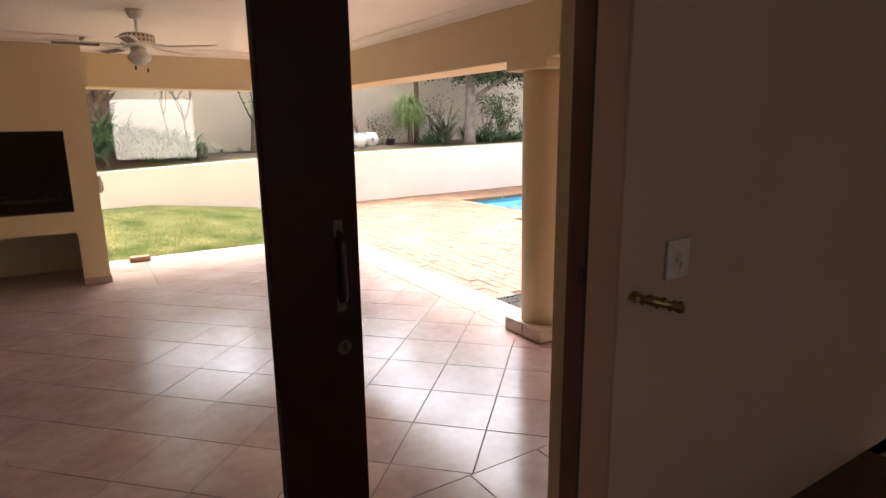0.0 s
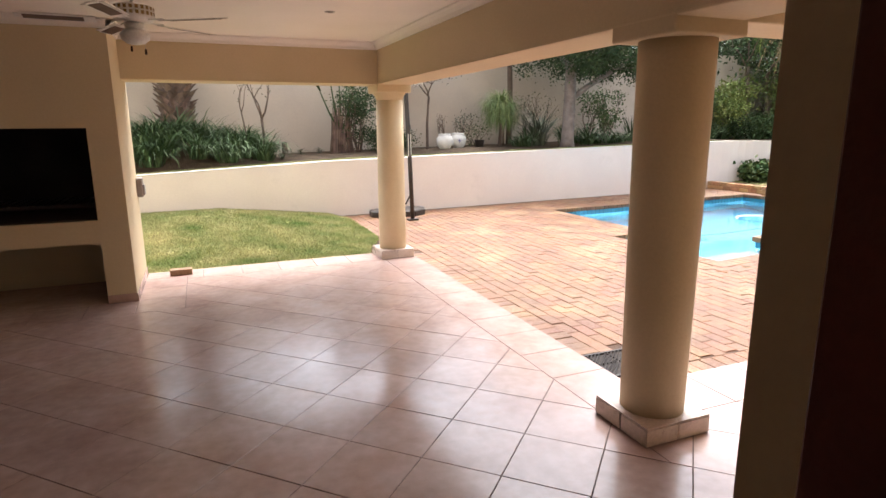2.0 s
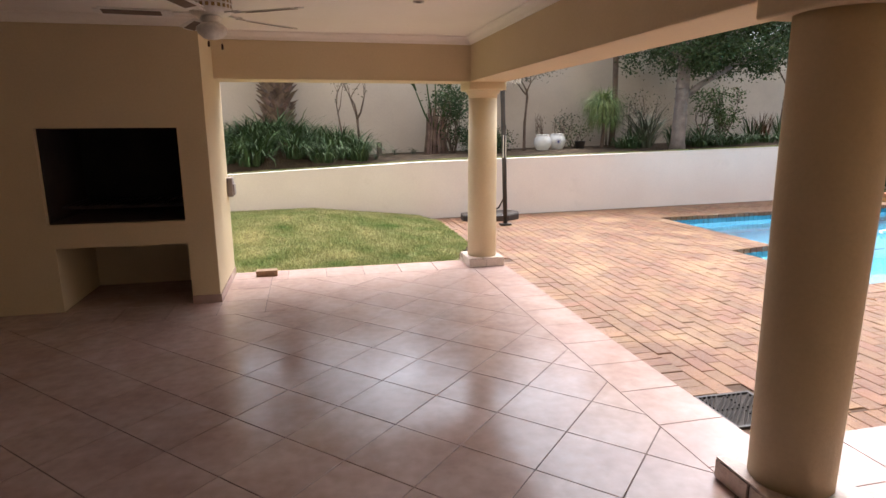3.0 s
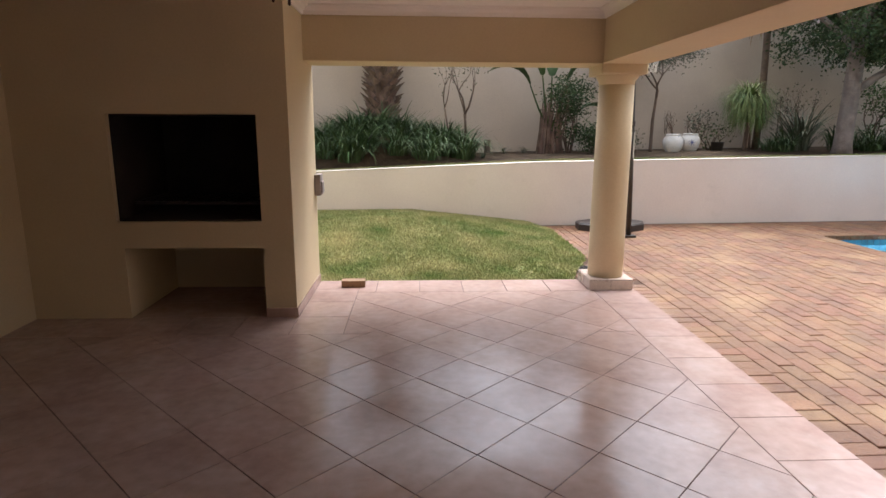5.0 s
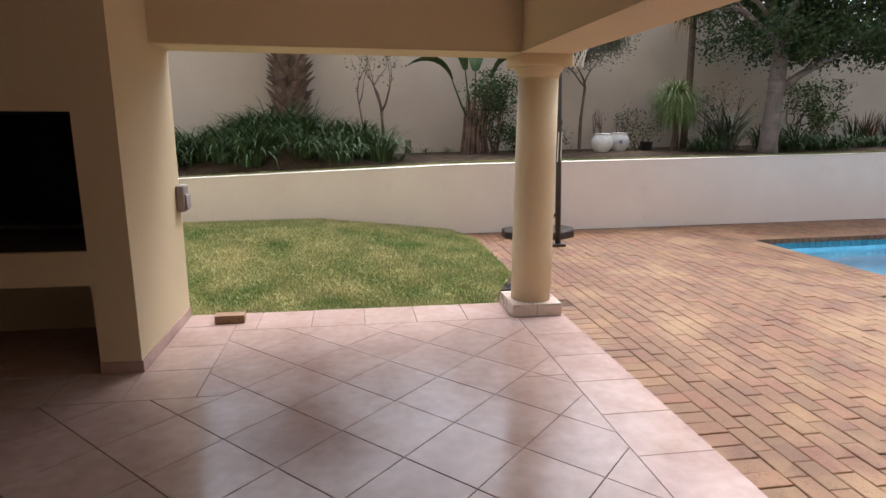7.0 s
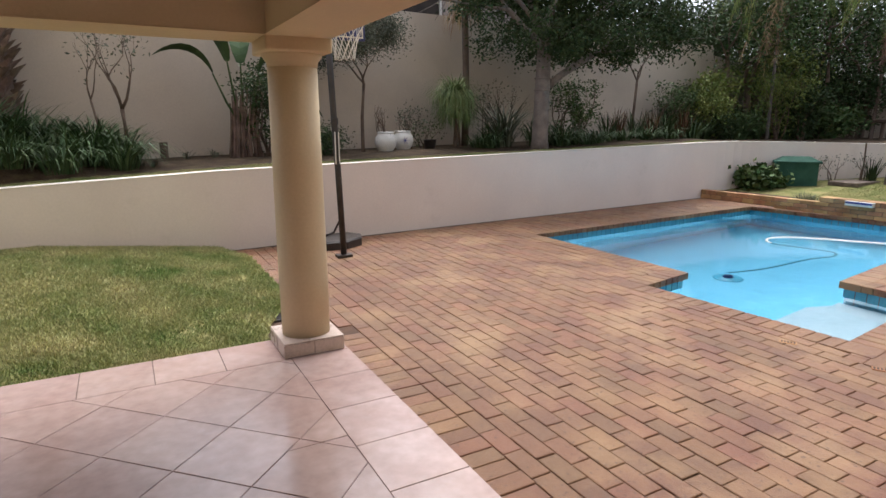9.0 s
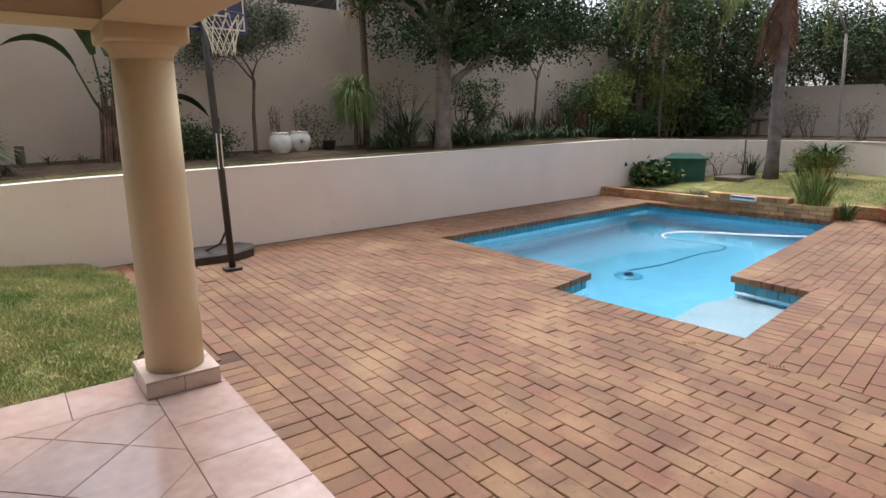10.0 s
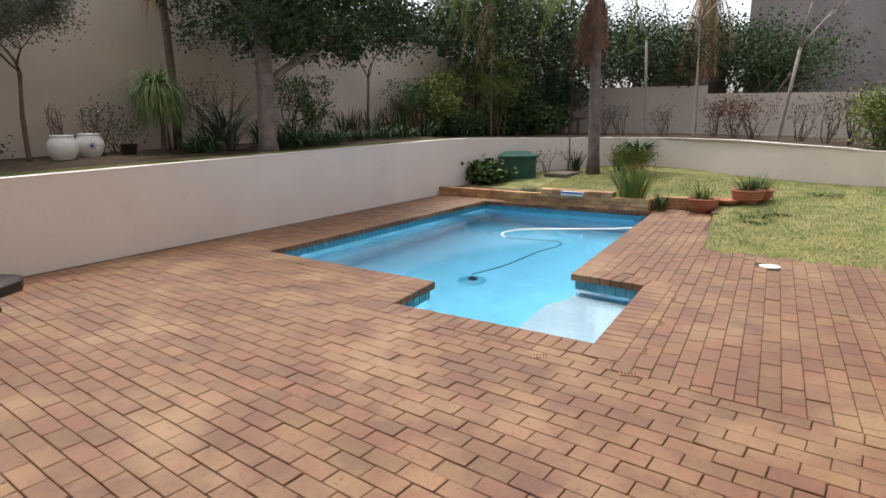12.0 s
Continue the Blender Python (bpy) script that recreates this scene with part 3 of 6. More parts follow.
# sand under the pavers
bm = bmesh.new()
outer = [(0.0, 5.0), (10.65, 5.0), (10.65, -0.85), (7.45, -1.3), (7.45, -6.2), (0.0, -6.2)]
hole = offset(POOL, 0.06)
vo = [bm.verts.new((x, y, ZP - 0.009)) for x, y in outer]
vh = [bm.verts.new((x, y, ZP - 0.009)) for x, y in hole]
eo = [bm.edges.new((vo[i], vo[(i + 1) % len(vo)])) for i in range(len(vo))]
eh = [bm.edges.new((vh[i], vh[(i + 1) % len(vh)])) for i in range(len(vh))]
bmesh.ops.triangle_fill(bm, edges=eo + eh, use_beauty=True)
bm.normal_update()
for f in bm.faces:
    if f.normal.z < 0:
        f.normal_flip()
paving = structure("pavement", bm, SAND, "sandy joints under the clay paving round the pool")
structure("floor_slab", boxes((-6.0, 0.43, DY1 - 4.7, 0.39, -0.3, -0.006), (0.43, 7.2, DY1, -3.94, -0.3, -0.006)), GROUT, "grey grout bed under the patio tiles")
floor = bpy.data.objects["floor_slab"]
floor.name = "floor"

# ---- large things ----
# sliding patio door
door = thing("patio_door", "dark stained timber and glass sliding patio door, half open", "door", (0, 0, 0))
part("stile", boxes((-2.395, -2.186, -6.39, -6.345, 0.03, 2.06), bevel=0.004), DARKWOOD, door)
part("stile", boxes((-4.28, -4.12, -6.39, -6.345, 0.03, 2.06), bevel=0.004), DARKWOOD, door)
part("rail", boxes((-4.12, -2.395, -6.39, -6.345, 0.03, 0.2), bevel=0.004), DARKWOOD, door)
part("rail", boxes((-4.12, -2.395, -6.39, -6.345, 1.96, 2.06), bevel=0.004), DARKWOOD, door)
part("pane", boxes((-4.12, -2.395, -6.37, -6.365, 0.2, 1.96)), GLASS, door).visible_shadow = False
fr = thing("door_frame", "red-brown stained timber door frame", "door frame", (0, 0, 0))
part("jamb", boxes((-1.40, -1.367, -6.38, -6.26, 0.0, 2.115), bevel=0.003), REDWOOD, fr)
part("jamb", boxes((-4.298, -4.285, -6.44, -6.26, 0.0, 2.115)), REDWOOD, fr)
# door channel is not cut; its darkness is a black strip on the jamb
part("channel_strip", boxes((-1.4045, -1.401, -6.38, -6.345, 0.0, 2.06)), BLACKPAINT, fr, "black strip whose colour stands for the dark sliding door channel")
part("head", boxes((-4.285, -1.402, -6.44, -6.26, 2.065, 2.115)), REDWOOD, fr)
part("sill", boxes((-4.285, -1.402, -6.44, -6.26, -0.004, 0.028), bevel=0.003), REDWOOD, fr)


# ceiling fan
def ceiling_fan(x, y):
    f = thing("ceiling_fan", "white ceiling fan with cane-insert blades and a glass lamp bowl", "ceiling fan", (x, y, 2.465))
    part("canopy", lathe(bmesh.new(), [(0.02, -0.07), (0.045, -0.06), (0.06, -0.03), (0.065, 0.0)], 24), WHITE, f, smooth=True)
    part("downrod", lathe(bmesh.new(), [(0.011, -0.17), (0.011, -0.06)], 12), WHITE, f, smooth=True)
    part("motor", lathe(bmesh.new(), [(0.05, -0.27), (0.105, -0.262), (0.12, -0.24), (0.12, -0.19), (0.10, -0.172), (0.03, -0.165)], 32), WHITE, f, smooth=True)
    vents = bmesh.new()
    for k in range(24):
        a = 2 * math.pi * k / 24
        u, w = Vector((math.cos(a), math.sin(a), 0)), Vector((-math.sin(a), math.cos(a), 0))
        for z in (-0.233, -0.203):
            vs = [vents.verts.new(u * 0.1212 + w * s * 0.009 + Vector((0, 0, z + h))) for s, h in ((-1, 0), (1, 0), (1, 0.02), (-1, 0.02))]
            vents.faces.new(vs)
    part("vent_slots", vents, BRASS, f)
    part("switch_housing", lathe(bmesh.new(), [(0.045, -0.31), (0.055, -0.30), (0.055, -0.275), (0.04, -0.268)], 24), WHITE, f, smooth=True)
    part("lamp_bowl", lathe(bmesh.new(), [(0.01, -0.40), (0.05, -0.392), (0.08, -0.365), (0.085, -0.335), (0.06, -0.312)], 32), WHITE, f, "white opal glass bowl", smooth=True)
    for a, ln in ((0.0, 0.02), (2.2, 0.0)):
        c = part("pull_chain", tube(bmesh.new(), [(0.05 * math.cos(a), 0.05 * math.sin(a), -0.31), (0.05 * math.cos(a), 0.05 * math.sin(a), -0.40 - ln)], 0.0016, 5), STEEL, f)
        part("knob", lathe(bmesh.new(), [(0.003, -0.035), (0.007, -0.03), (0.006, -0.005), (0.002, 0.0)], 10, (0.05 * math.cos(a), 0.05 * math.sin(a), -0.40 - ln)), DARKWOOD, c)
    for k in range(5):
        a = radians(-32 + 72 * k)
        bm = boxes((0.17, 0.60, -0.06, 0.06, -0.268, -0.262))
        for v in bm.verts:
            w = 0.75 + 0.25 * min(1, (v.co.x - 0.17) / 0.4)
            v.co.y *= w
        bmesh.ops.bevel(bm, geom=[e for e in bm.edges if abs(e.verts[0].co.z - e.verts[1].co.z) > 0.003], offset=0.03, segments=4, affect="EDGES")
        bmesh.ops.rotate(bm, verts=bm.verts, matrix=Matrix.Rotation(radians(10), 3, "X"), cent=(0.3, 0, -0.265))
        bmesh.ops.rotate(bm, verts=bm.verts, matrix=Matrix.Rotation(a, 3, "Z"))
        bl = part("blade", bm, WHITE, f)
        bm = boxes((0.26, 0.56, -0.032, 0.032, -0.2705, -0.2685))
        bmesh.ops.rotate(bm, verts=bm.verts, matrix=Matrix.Rotation(radians(10), 3, "X"), cent=(0.3, 0, -0.265))
        bmesh.ops.rotate(bm, verts=bm.verts, matrix=Matrix.Rotation(a, 3, "Z"))
        part("inlay", bm, L_BARE, bl, "greyish cane insert")
        bm = boxes((0.09, 0.20, -0.014, 0.014, -0.262, -0.254))
        bmesh.ops.rotate(bm, verts=bm.verts, matrix=Matrix.Rotation(a, 3, "Z"))
        part("blade_arm", bm, WHITE, f)
    return f


ceiling_fan(-2.215, -2.42)


# ---- plants ----
RND = random.Random(7)


def blade(bm, base, head, length, width, droop, segs=5, lift=1.1):
    """A strap leaf that rises and arches over. head: compass angle, lift: steepness at the base in radians."""
    d = Vector((math.cos(head), math.sin(head), 0))
    side = Vector((-d.y, d.x, 0))
    p, a = Vector(base), lift
    prev = None
    for i in range(segs + 1):
        f = i / segs
        w = width * (0.55 + 0.9 * f) * (1 - f) ** 0.6 if i else width * 0.5
        pair = (bm.verts.new(p - side * w * 0.5), bm.verts.new(p + side * w * 0.5)) if i < segs else (bm.verts.new(p),)
        if prev:
            bm.faces.new((prev[0], prev[1], pair[1], pair[0]) if len(pair) == 2 else (prev[0], prev[1], pair[0]))
        prev = pair
        p = p + (d * math.cos(a) + Vector((0, 0, math.sin(a)))) * (length / segs)
        a = max(a - droop / segs, -1.5)


def strap_clump(bm, x, y, z, count, length, width, spread=0.1, droop=2.2, lift=1.25, rnd=RND):
    for _ in range(count):
        h = rnd.uniform(0, 2 * math.pi)
        r = spread * math.sqrt(rnd.random())
        blade(bm, (x + r * math.cos(h), y + r * math.sin(h), z), h + rnd.gauss(0, 0.5), length * rnd.uniform(0.55, 1.1), width * rnd.uniform(0.7, 1.2), droop * rnd.uniform(0.5, 1.3), 4, lift * rnd.uniform(0.75, 1.1))


def leaf(bm, p, size, rnd, hang=0.0, narrow=0.45):
    """A small folded leaf of two triangles a side."""
    d = Vector((rnd.gauss(0, 1), rnd.gauss(0, 1), rnd.gauss(-hang, 0.7))).normalized()
    s = d.cross(Vector((rnd.gauss(0, 1), rnd.gauss(0, 1), rnd.gauss(0, 1)))).normalized() * size * narrow * 0.5
    a, b = bm.verts.new(p), bm.verts.new(p + d * size)
    m = p + d * size * 0.45
    bm.faces.new((a, bm.verts.new(m + s), b, bm.verts.new(m - s)))


def grow(bm, p, d, length, r, depth, rnd, tips, spread=0.6, up=0.15, shrink=0.72, kids=(2, 3), seg=6, wob=0.18):
    """Branches that fork; the ends go to tips."""
    pts, rad = [p], [r]
    steps = 3
    for i in range(steps):
        d = (d + Vector((rnd.gauss(0, wob), rnd.gauss(0, wob), rnd.gauss(up * 0.4, wob * 0.6)))).normalized()
        p = p + d * length / steps
        pts.append(p)
        rad.append(r * (1 - 0.35 * (i + 1) / steps))
    tube(bm, pts, rad, seg if depth > 1 else 4, cap=True)
    if depth <= 0:
        tips.append((p, d))
        return
    if depth <= 2:
        tips.append((pts[2], d))
    for _ in range(rnd.randint(*kids)):
        nd = (d + Vector((rnd.gauss(0, spread), rnd.gauss(0, spread), rnd.gauss(up, spread * 0.5)))).normalized()
        grow(bm, p, nd, length * shrink * rnd.uniform(0.8, 1.2), rad[-1] * 0.72, depth - 1, rnd, tips, spread, up, shrink, kids, seg, wob)


def foliage(bm, tips, per, size, rnd, cloud=0.22, hang=0.3, narrow=0.45):
    for p, d in tips:
        for _ in range(per):
            q = p + Vector((rnd.gauss(0, 1), rnd.gauss(0, 1), rnd.gauss(-0.2 * hang, 0.8))) * cloud
            leaf(bm, q, size * rnd.uniform(0.6, 1.25), rnd, hang, narrow)


def tree(name, label, x, y, z, trunk, r, lean, depth, length, per, size, mats, seed, spread=0.6, up=0.15, cloud=0.22, hang=0.3, narrow=0.45, category="tree", kids=(2, 3), shrink=0.72, group="", bend=0.0):
    rnd = random.Random(seed)
    e = thing(name, label, category, (x, y, z), group)
    bm, tips = bmesh.new(), []
    top = Vector((lean[0], lean[1], trunk))
    mid = top * 0.5 + Vector((rnd.gauss(0, 0.02), bend, 0))
    tube(bm, [(0, 0, -0.05), (0, 0, trunk * 0.04), mid, top], [r * 1.35, r * 1.05, r * 0.92, r * 0.85], 14)
    for _ in range(rnd.randint(*kids) + 1):
        d = (Vector((rnd.gauss(0, spread), rnd.gauss(0, spread), 1 + up))).normalized()
        grow(bm, top, d, length, r * 0.6, depth, rnd, tips, spread, up, shrink, kids)
    part("trunk", bm, mats[0], e, smooth=True)
    if per:
        bm = bmesh.new()
        foliage(bm, tips, per, size, rnd, cloud, hang, narrow)
        part("crown", bm, mats[1], e)
    return e


def shrub(name, label, x, y, z, rx, rz, stems, per, size, mats, seed, cloud=0.1, category="shrub", hang=0.0, narrow=0.45, group=""):
    rnd = random.Random(seed)
    e = thing(name, label, category, (x, y, z), group)
    bm, tips = bmesh.new(), []
    for _ in range(stems):
        a = rnd.uniform(0, 2 * math.pi)
        d = Vector((math.cos(a) * rx, math.sin(a) * rx, rz * rnd.uniform(0.7, 1.1))).normalized()
        grow(bm, Vector((math.cos(a) * 0.04, math.sin(a) * 0.04, -0.03)), d, rz * 0.5, 0.011 + rz * 0.006, 2, rnd, tips, 0.35 + 0.25 * rx / rz, 0.25, 0.6, (2, 2), 5)
    part("stem", bm, mats[0], e)
    if per:
        bm = bmesh.new()
        foliage(bm, tips, per, size, rnd, cloud, hang, narrow)
        part("foliage", bm, mats[1], e)
    return e


# big shade tree and other trees of the bed
big = thing("shade_tree", "large grey-barked shade tree with a dense dark crown in the bed", "tree", (6.22, 5.4, 1.05))
rnd = random.Random(11)
bm, tips = bmesh.new(), []
tube(bm, [(0, 0, -0.05), (0.0, 0, 0.15), (0.02, 0, 0.9), (0.05, 0.02, 1.75), (0.05, 0.0, 2.3)], [0.19, 0.155, 0.14, 0.13, 0.115], 16)
for k in range(9):
    zz = 0.25 + k * 0.2 + rnd.uniform(-0.05, 0.05)
    lathe(bm, [(0.146, zz), (0.156, zz + 0.012), (0.146, zz + 0.024)], 16, (0.02, 0, 0), cap=False)
for d, p, ln, r0 in (((0.9, -0.1, 0.75), (0.03, 0, 1.05), 1.5, 0.075), ((-0.8, -0.15, 0.8), (0.05, 0, 1.75), 1.1, 0.07), ((0.2, -0.5, 1), (0.05, 0, 2.2), 1.1, 0.08), ((0.7, 0.3, 0.8), (0.05, 0, 2.0), 1.3, 0.07), ((-0.5, 0.4, 1), (0.05, 0, 2.2), 1.1, 0.07), ((1.0, -0.2, 0.35), (0.05, 0, 1.9), 1.7, 0.06), ((-0.9, -0.2, 0.45), (0.05, 0, 2.1), 1.3, 0.05)):
    grow(bm, Vector(p), Vector(d).normalized(), ln, r0, 3, rnd, tips, 0.5, 0.02, 0.68, (2, 3))
part("trunk", bm, BARK, big, smooth=True)
tips = [t for t in tips if t[0].z > 1.55 and -1.5 < t[0].x < 3.2]
bm = bmesh.new()
foliage(bm, tips, 80, 0.076, rnd, 0.2, 0.6, 0.5)
for k in range(760):
    a, rr = rnd.uniform(0, 6.283), rnd.uniform(0.3, 2.3)
    c = Vector((0.95 + rr * 1.08 * math.cos(a), rr * 0.7 * math.sin(a), 2.0 + rnd.uniform(-0.35, 1.5) + 0.1 * rr))
    if noise.noise(c * 1.7) > -0.06:
        foliage(bm, [(c, None)], 115, 0.076, rnd, 0.165, 0.6, 0.5)
part("crown", bm, L_DARK, big, "dense dark green leaves")

tree("olive_tree", "slender grey-green olive tree beside the white pots", 2.95, 6.2, 1.04, 1.15, 0.032, (0.05, 0.0), 4, 0.42, 130, 0.055, (BARK_DARK, L_GREY), 5, 0.55, 0.12, 0.14, 0.3, 0.3)
tree("young_tree", "thin twiggy young tree with few leaves by the wall", 10.25, 7.0, 1.2, 1.3, 0.035, (0.1, 0), 3, 0.55, 9, 0.09, (BARK_DARK, L_DARK), 8, 0.5, 0.2, 0.2)
tree("bare_tree", "slim bare-branched tree with sparse leaves beside the strap leaves", -0.72, 5.6, 0.93, 0.78, 0.035, (-0.02, 0), 3, 0.45, 4, 0.06, (BARK_DARK, L_GREY), 21, 0.42, 0.22, 0.12, kids=(2, 2))
tree("bare_tree", "thin leaning bare sapling behind the strap leaves", -0.98, 5.75, 0.93, 0.9, 0.018, (-0.12, 0), 2, 0.4, 2, 0.05, (BARK_DARK, L_GREY), 22, 0.3, 0.3, 0.1, kids=(2, 2))
for i, (x, y, z, h, n) in enumerate(((5.85, 6.7, 1.1, 1.0, 5), (6.3, 6.75, 1.12, 1.2, 5), (7.9, 6.9, 1.1, 1.25, 16), (8.5, 6.9, 1.1, 1.35, 18), (8.2, 6.6, 1.1, 0.8, 18), (4.1, 6.6, 1.04, 0.75, 7), (4.3, 6.5, 1.04, 0.55, 5), (3.65, 6.75, 1.08, 0.8, 0), (11.6, 7.3, 1.2, 1.3, 14), (12.4, 7.2, 1.2, 1.0, 18))):
    shrub("twiggy_shrub", "sparse upright twiggy shrub against the beige wall", x, y, z, 0.25, h, 5, n, 0.06 if n < 14 else 0.08, (BARK_DARK, L_GREY if i < 2 or i == 5 else L_MID), 40 + i, 0.09, group="twiggy shrubs")

# palm trunk with old leaf bases
palm = thing("palm", "thick palm trunk covered in old brown leaf bases", "palm", (-2.27, 6.45, 0.95))
rnd = random.Random(3)
part("trunk", lathe(bmesh.new(), [(0.28, -0.05), (0.27, 0.6), (0.25, 1.5), (0.24, 3.2)], 18), BARK_DARK, palm, smooth=True)
bm = bmesh.new()
for k in range(230):
    a = k * 2.39996
    z = 0.15 + k * 0.0125
    r = 0.27 - z * 0.012
    u, s = Vector((math.cos(a), math.sin(a), 0)), Vector((-math.sin(a), math.cos(a), 0))
    p = u * (r - 0.03) + Vector((0, 0, z))
    o = rnd.uniform(0.07, 0.19)
    q = u * (r + o) + Vector((0, 0, z + rnd.uniform(0.06, 0.15))) + s * rnd.uniform(-0.05, 0.05)
    w = rnd.uniform(0.07, 0.11)
    v = [bm.verts.new(p - s * w), bm.verts.new(p + s * w), bm.verts.new(q + s * w * 0.4), bm.verts.new(q - s * w * 0.4), bm.verts.new(p - Vector((0, 0, 0.09)) + u * 0.02)]
    bm.faces.new(v[:4])
    bm.faces.new((v[1], v[0], v[4]))
    bm.faces.new((v[0], v[3], v[4]))
    bm.faces.new((v[2], v[1], v[4]))
    bm.faces.new((v[3], v[2], v[4]))
part("leaf_base", bm, BARK_PALM, palm, "ragged grey-brown leaf bases")["kind"] = "stuff"
bm = bmesh.new()
for k in range(16):
    a = k * 0.393 + 0.1
    blade(bm, (0.2 * math.cos(a), 0.2 * math.sin(a), 3.15), a, 2.4, 0.5, 2.0, 8, 0.9)
part("fronds", bm, L_MID, palm)

# agapanthus bank under the palm
rnd = random.Random(31)
k = 0
while k < 46:
    x, y = rnd.uniform(-4.6, -0.75), rnd.uniform(4.5, 6.5)
    if abs(x + 2.3) < 0.3 and y > 6.1 or ((x + 2.5) / 2.1) ** 2 + ((y - 5.6) / 1.15) ** 2 > 1:
        continue
    bm = bmesh.new()
    strap_clump(bm, 0, 0, 0, 130, 0.82, 0.026, 0.2, 2.4, 1.35, rnd)
    c = thing("agapanthus", "dense clump of dark green strap leaves in the raised bed", "plant", (x, y, bed_z(x, y) + 0.52 * max(0, 1 - abs(x + 2.4) / 1.8) * max(0, math.sin(math.pi * (y - 4.35) / 2.4)) - 0.03), "agapanthus bank")
    part("leaves", bm, L_STRAP, c)
    k += 1
# bed under the bank reaches up to the clumps
bm = bmesh.new()
g = []
for j in range(13):
    r = []
    for i in range(25):
        x, y = -4.9 + 4.6 * i / 24, 4.35 + 2.2 * j / 12
        r.append(bm.verts.new((x, y, bed_z(x, y) - 0.02 + 0.52 * max(0, 1 - abs(x + 2.4) / 1.8) * max(0, math.sin(math.pi * j / 12)))))
    g.append(r)
for a, b in zip(g, g[1:]):
    for i in range(24):
        bm.faces.new((a[i], a[i + 1], b[i + 1], b[i]))
structure("ground_mound", bm, SOIL, "mounded soil under the strap leaves", smooth=True)


def clump(name, label, x, y, z, count, length, width, mat, seed, spread=0.1, droop=2.0, lift=1.3, group=""):
    bm = bmesh.new()
    strap_clump(bm, 0, 0, 0, count, length, width, spread, droop, lift, random.Random(seed))
    e = thing(name, label, "plant", (x, y, z), group)
    part("leaves", bm, mat, e)
    return e


for i, (x, y, ln, n, w, dr) in enumerate(((5.75, 5.9, 1.15, 120, 0.04, 1.6), (5.35, 5.75, 0.7, 70, 0.035, 2.2), (6.45, 5.9, 0.8, 80, 0.035, 2.0), (7.2, 5.9, 0.75, 90, 0.035, 2.3))):
    clump("strap_leaf_plant", "tall clump of long arching grey-green strap leaves", x, y, bed_z(x, y), n, ln, w, L_GREY if i == 0 else L_STRAP, 60 + i, 0.15, dr, 1.4, "strap leaf plants")
for i, (x, y) in enumerate(((6.9, 5.6), (7.3, 5.8), (7.7, 5.7), (8.1, 5.9), (7.0, 6.2), (8.6, 6.2), (9.2, 6.2), (5.2, 5.9), (9.9, 6.2), (10.6, 6.1))):
    clump("agapanthus", "low clump of green strap leaves under the trees", x, y, bed_z(x, y), 90, 0.55, 0.03, L_STRAP, 70 + i, 0.18, 2.2, 1.2, "agapanthus clumps")
for i, (x, y) in enumerate(((9.2, 6.7), (9.6, 6.8), (10.0, 6.6), (10.7, 6.8), (11.1, 6.7), (11.6, 6.6))):
    clump("flax", "dark reddish upright flax leaves against the wall", x, y, bed_z(x, y), 50, 0.75, 0.03, L_RED if i % 2 else L_DARK, 90 + i, 0.15, 0.6, 1.45, "flax plants")
for i, (x, y) in enumerate(((-0.45, 5.3), (-0.6, 5.5), (0.1, 6.3), (0.5, 6.4), (2.3, 6.3))):
    clump("strap_leaf_plant", "small sparse clump of thin strap leaves on bare soil", x, y, bed_z(x, y), 22, 0.3, 0.016, L_GREY, 110 + i, 0.05, 2.4, 1.2, "small strap plants")

# grass tree: thin stems and a drooping leaf head
gt = thing("ponytail_palm", "ponytail palm with a drooping head of thin yellow-green leaves", "plant", (4.88, 6.3, 1.08))
bm = bmesh.new()
tube(bm, [(0, 0, -0.03), (0.02, 0, 0.4), (-0.02, 0, 0.85)], [0.05, 0.035, 0.04], 8)
tube(bm, [(0.16, 0.1, -0.03), (0.14, 0.1, 0.4), (0.1, 0.05, 0.7)], [0.03, 0.02, 0.02], 6)
part("stem", bm, BARK_DARK, gt)
bm = bmesh.new()
strap_clump(bm, -0.02, 0, 0.74, 750, 0.98, 0.015, 0.06, 4.6, 1.45, random.Random(5))
strap_clump(bm, -0.02, 0, 0.86, 300, 0.62, 0.016, 0.06, 1.5, 1.35, random.Random(8))
strap_clump(bm, 0.03, 0, 0.52, 460, 0.85, 0.015, 0.06, 4.4, 1.2, random.Random(6))
part("leaves", bm, L_YUCCA, gt)

# dry-topped thin palm behind it
tp = thing("thin_palm", "thin brown palm trunk with dry hanging fronds at its top", "palm", (5.42, 6.85, 1.1))
part("trunk", tube(bmesh.new(), [(0, 0, -0.05), (0.03, 0, 1.0), (-0.02, 0, 2.8), (-0.05, 0, 3.6)], [0.075, 0.065, 0.065, 0.06], 12), BARK_DARK, tp, smooth=True)
bm = bmesh.new()
rnd = random.Random(9)
for _ in range(160):
    a = rnd.uniform(0, 6.283)
    blade(bm, (-0.04 + 0.06 * math.cos(a), 0.06 * math.sin(a), rnd.uniform(2.55, 3.5)), a, rnd.uniform(0.4, 0.8), 0.03, 1.5, 4, -0.4)
part("dry_fronds", bm, L_DRY, tp, "dry straw-coloured hanging fronds")

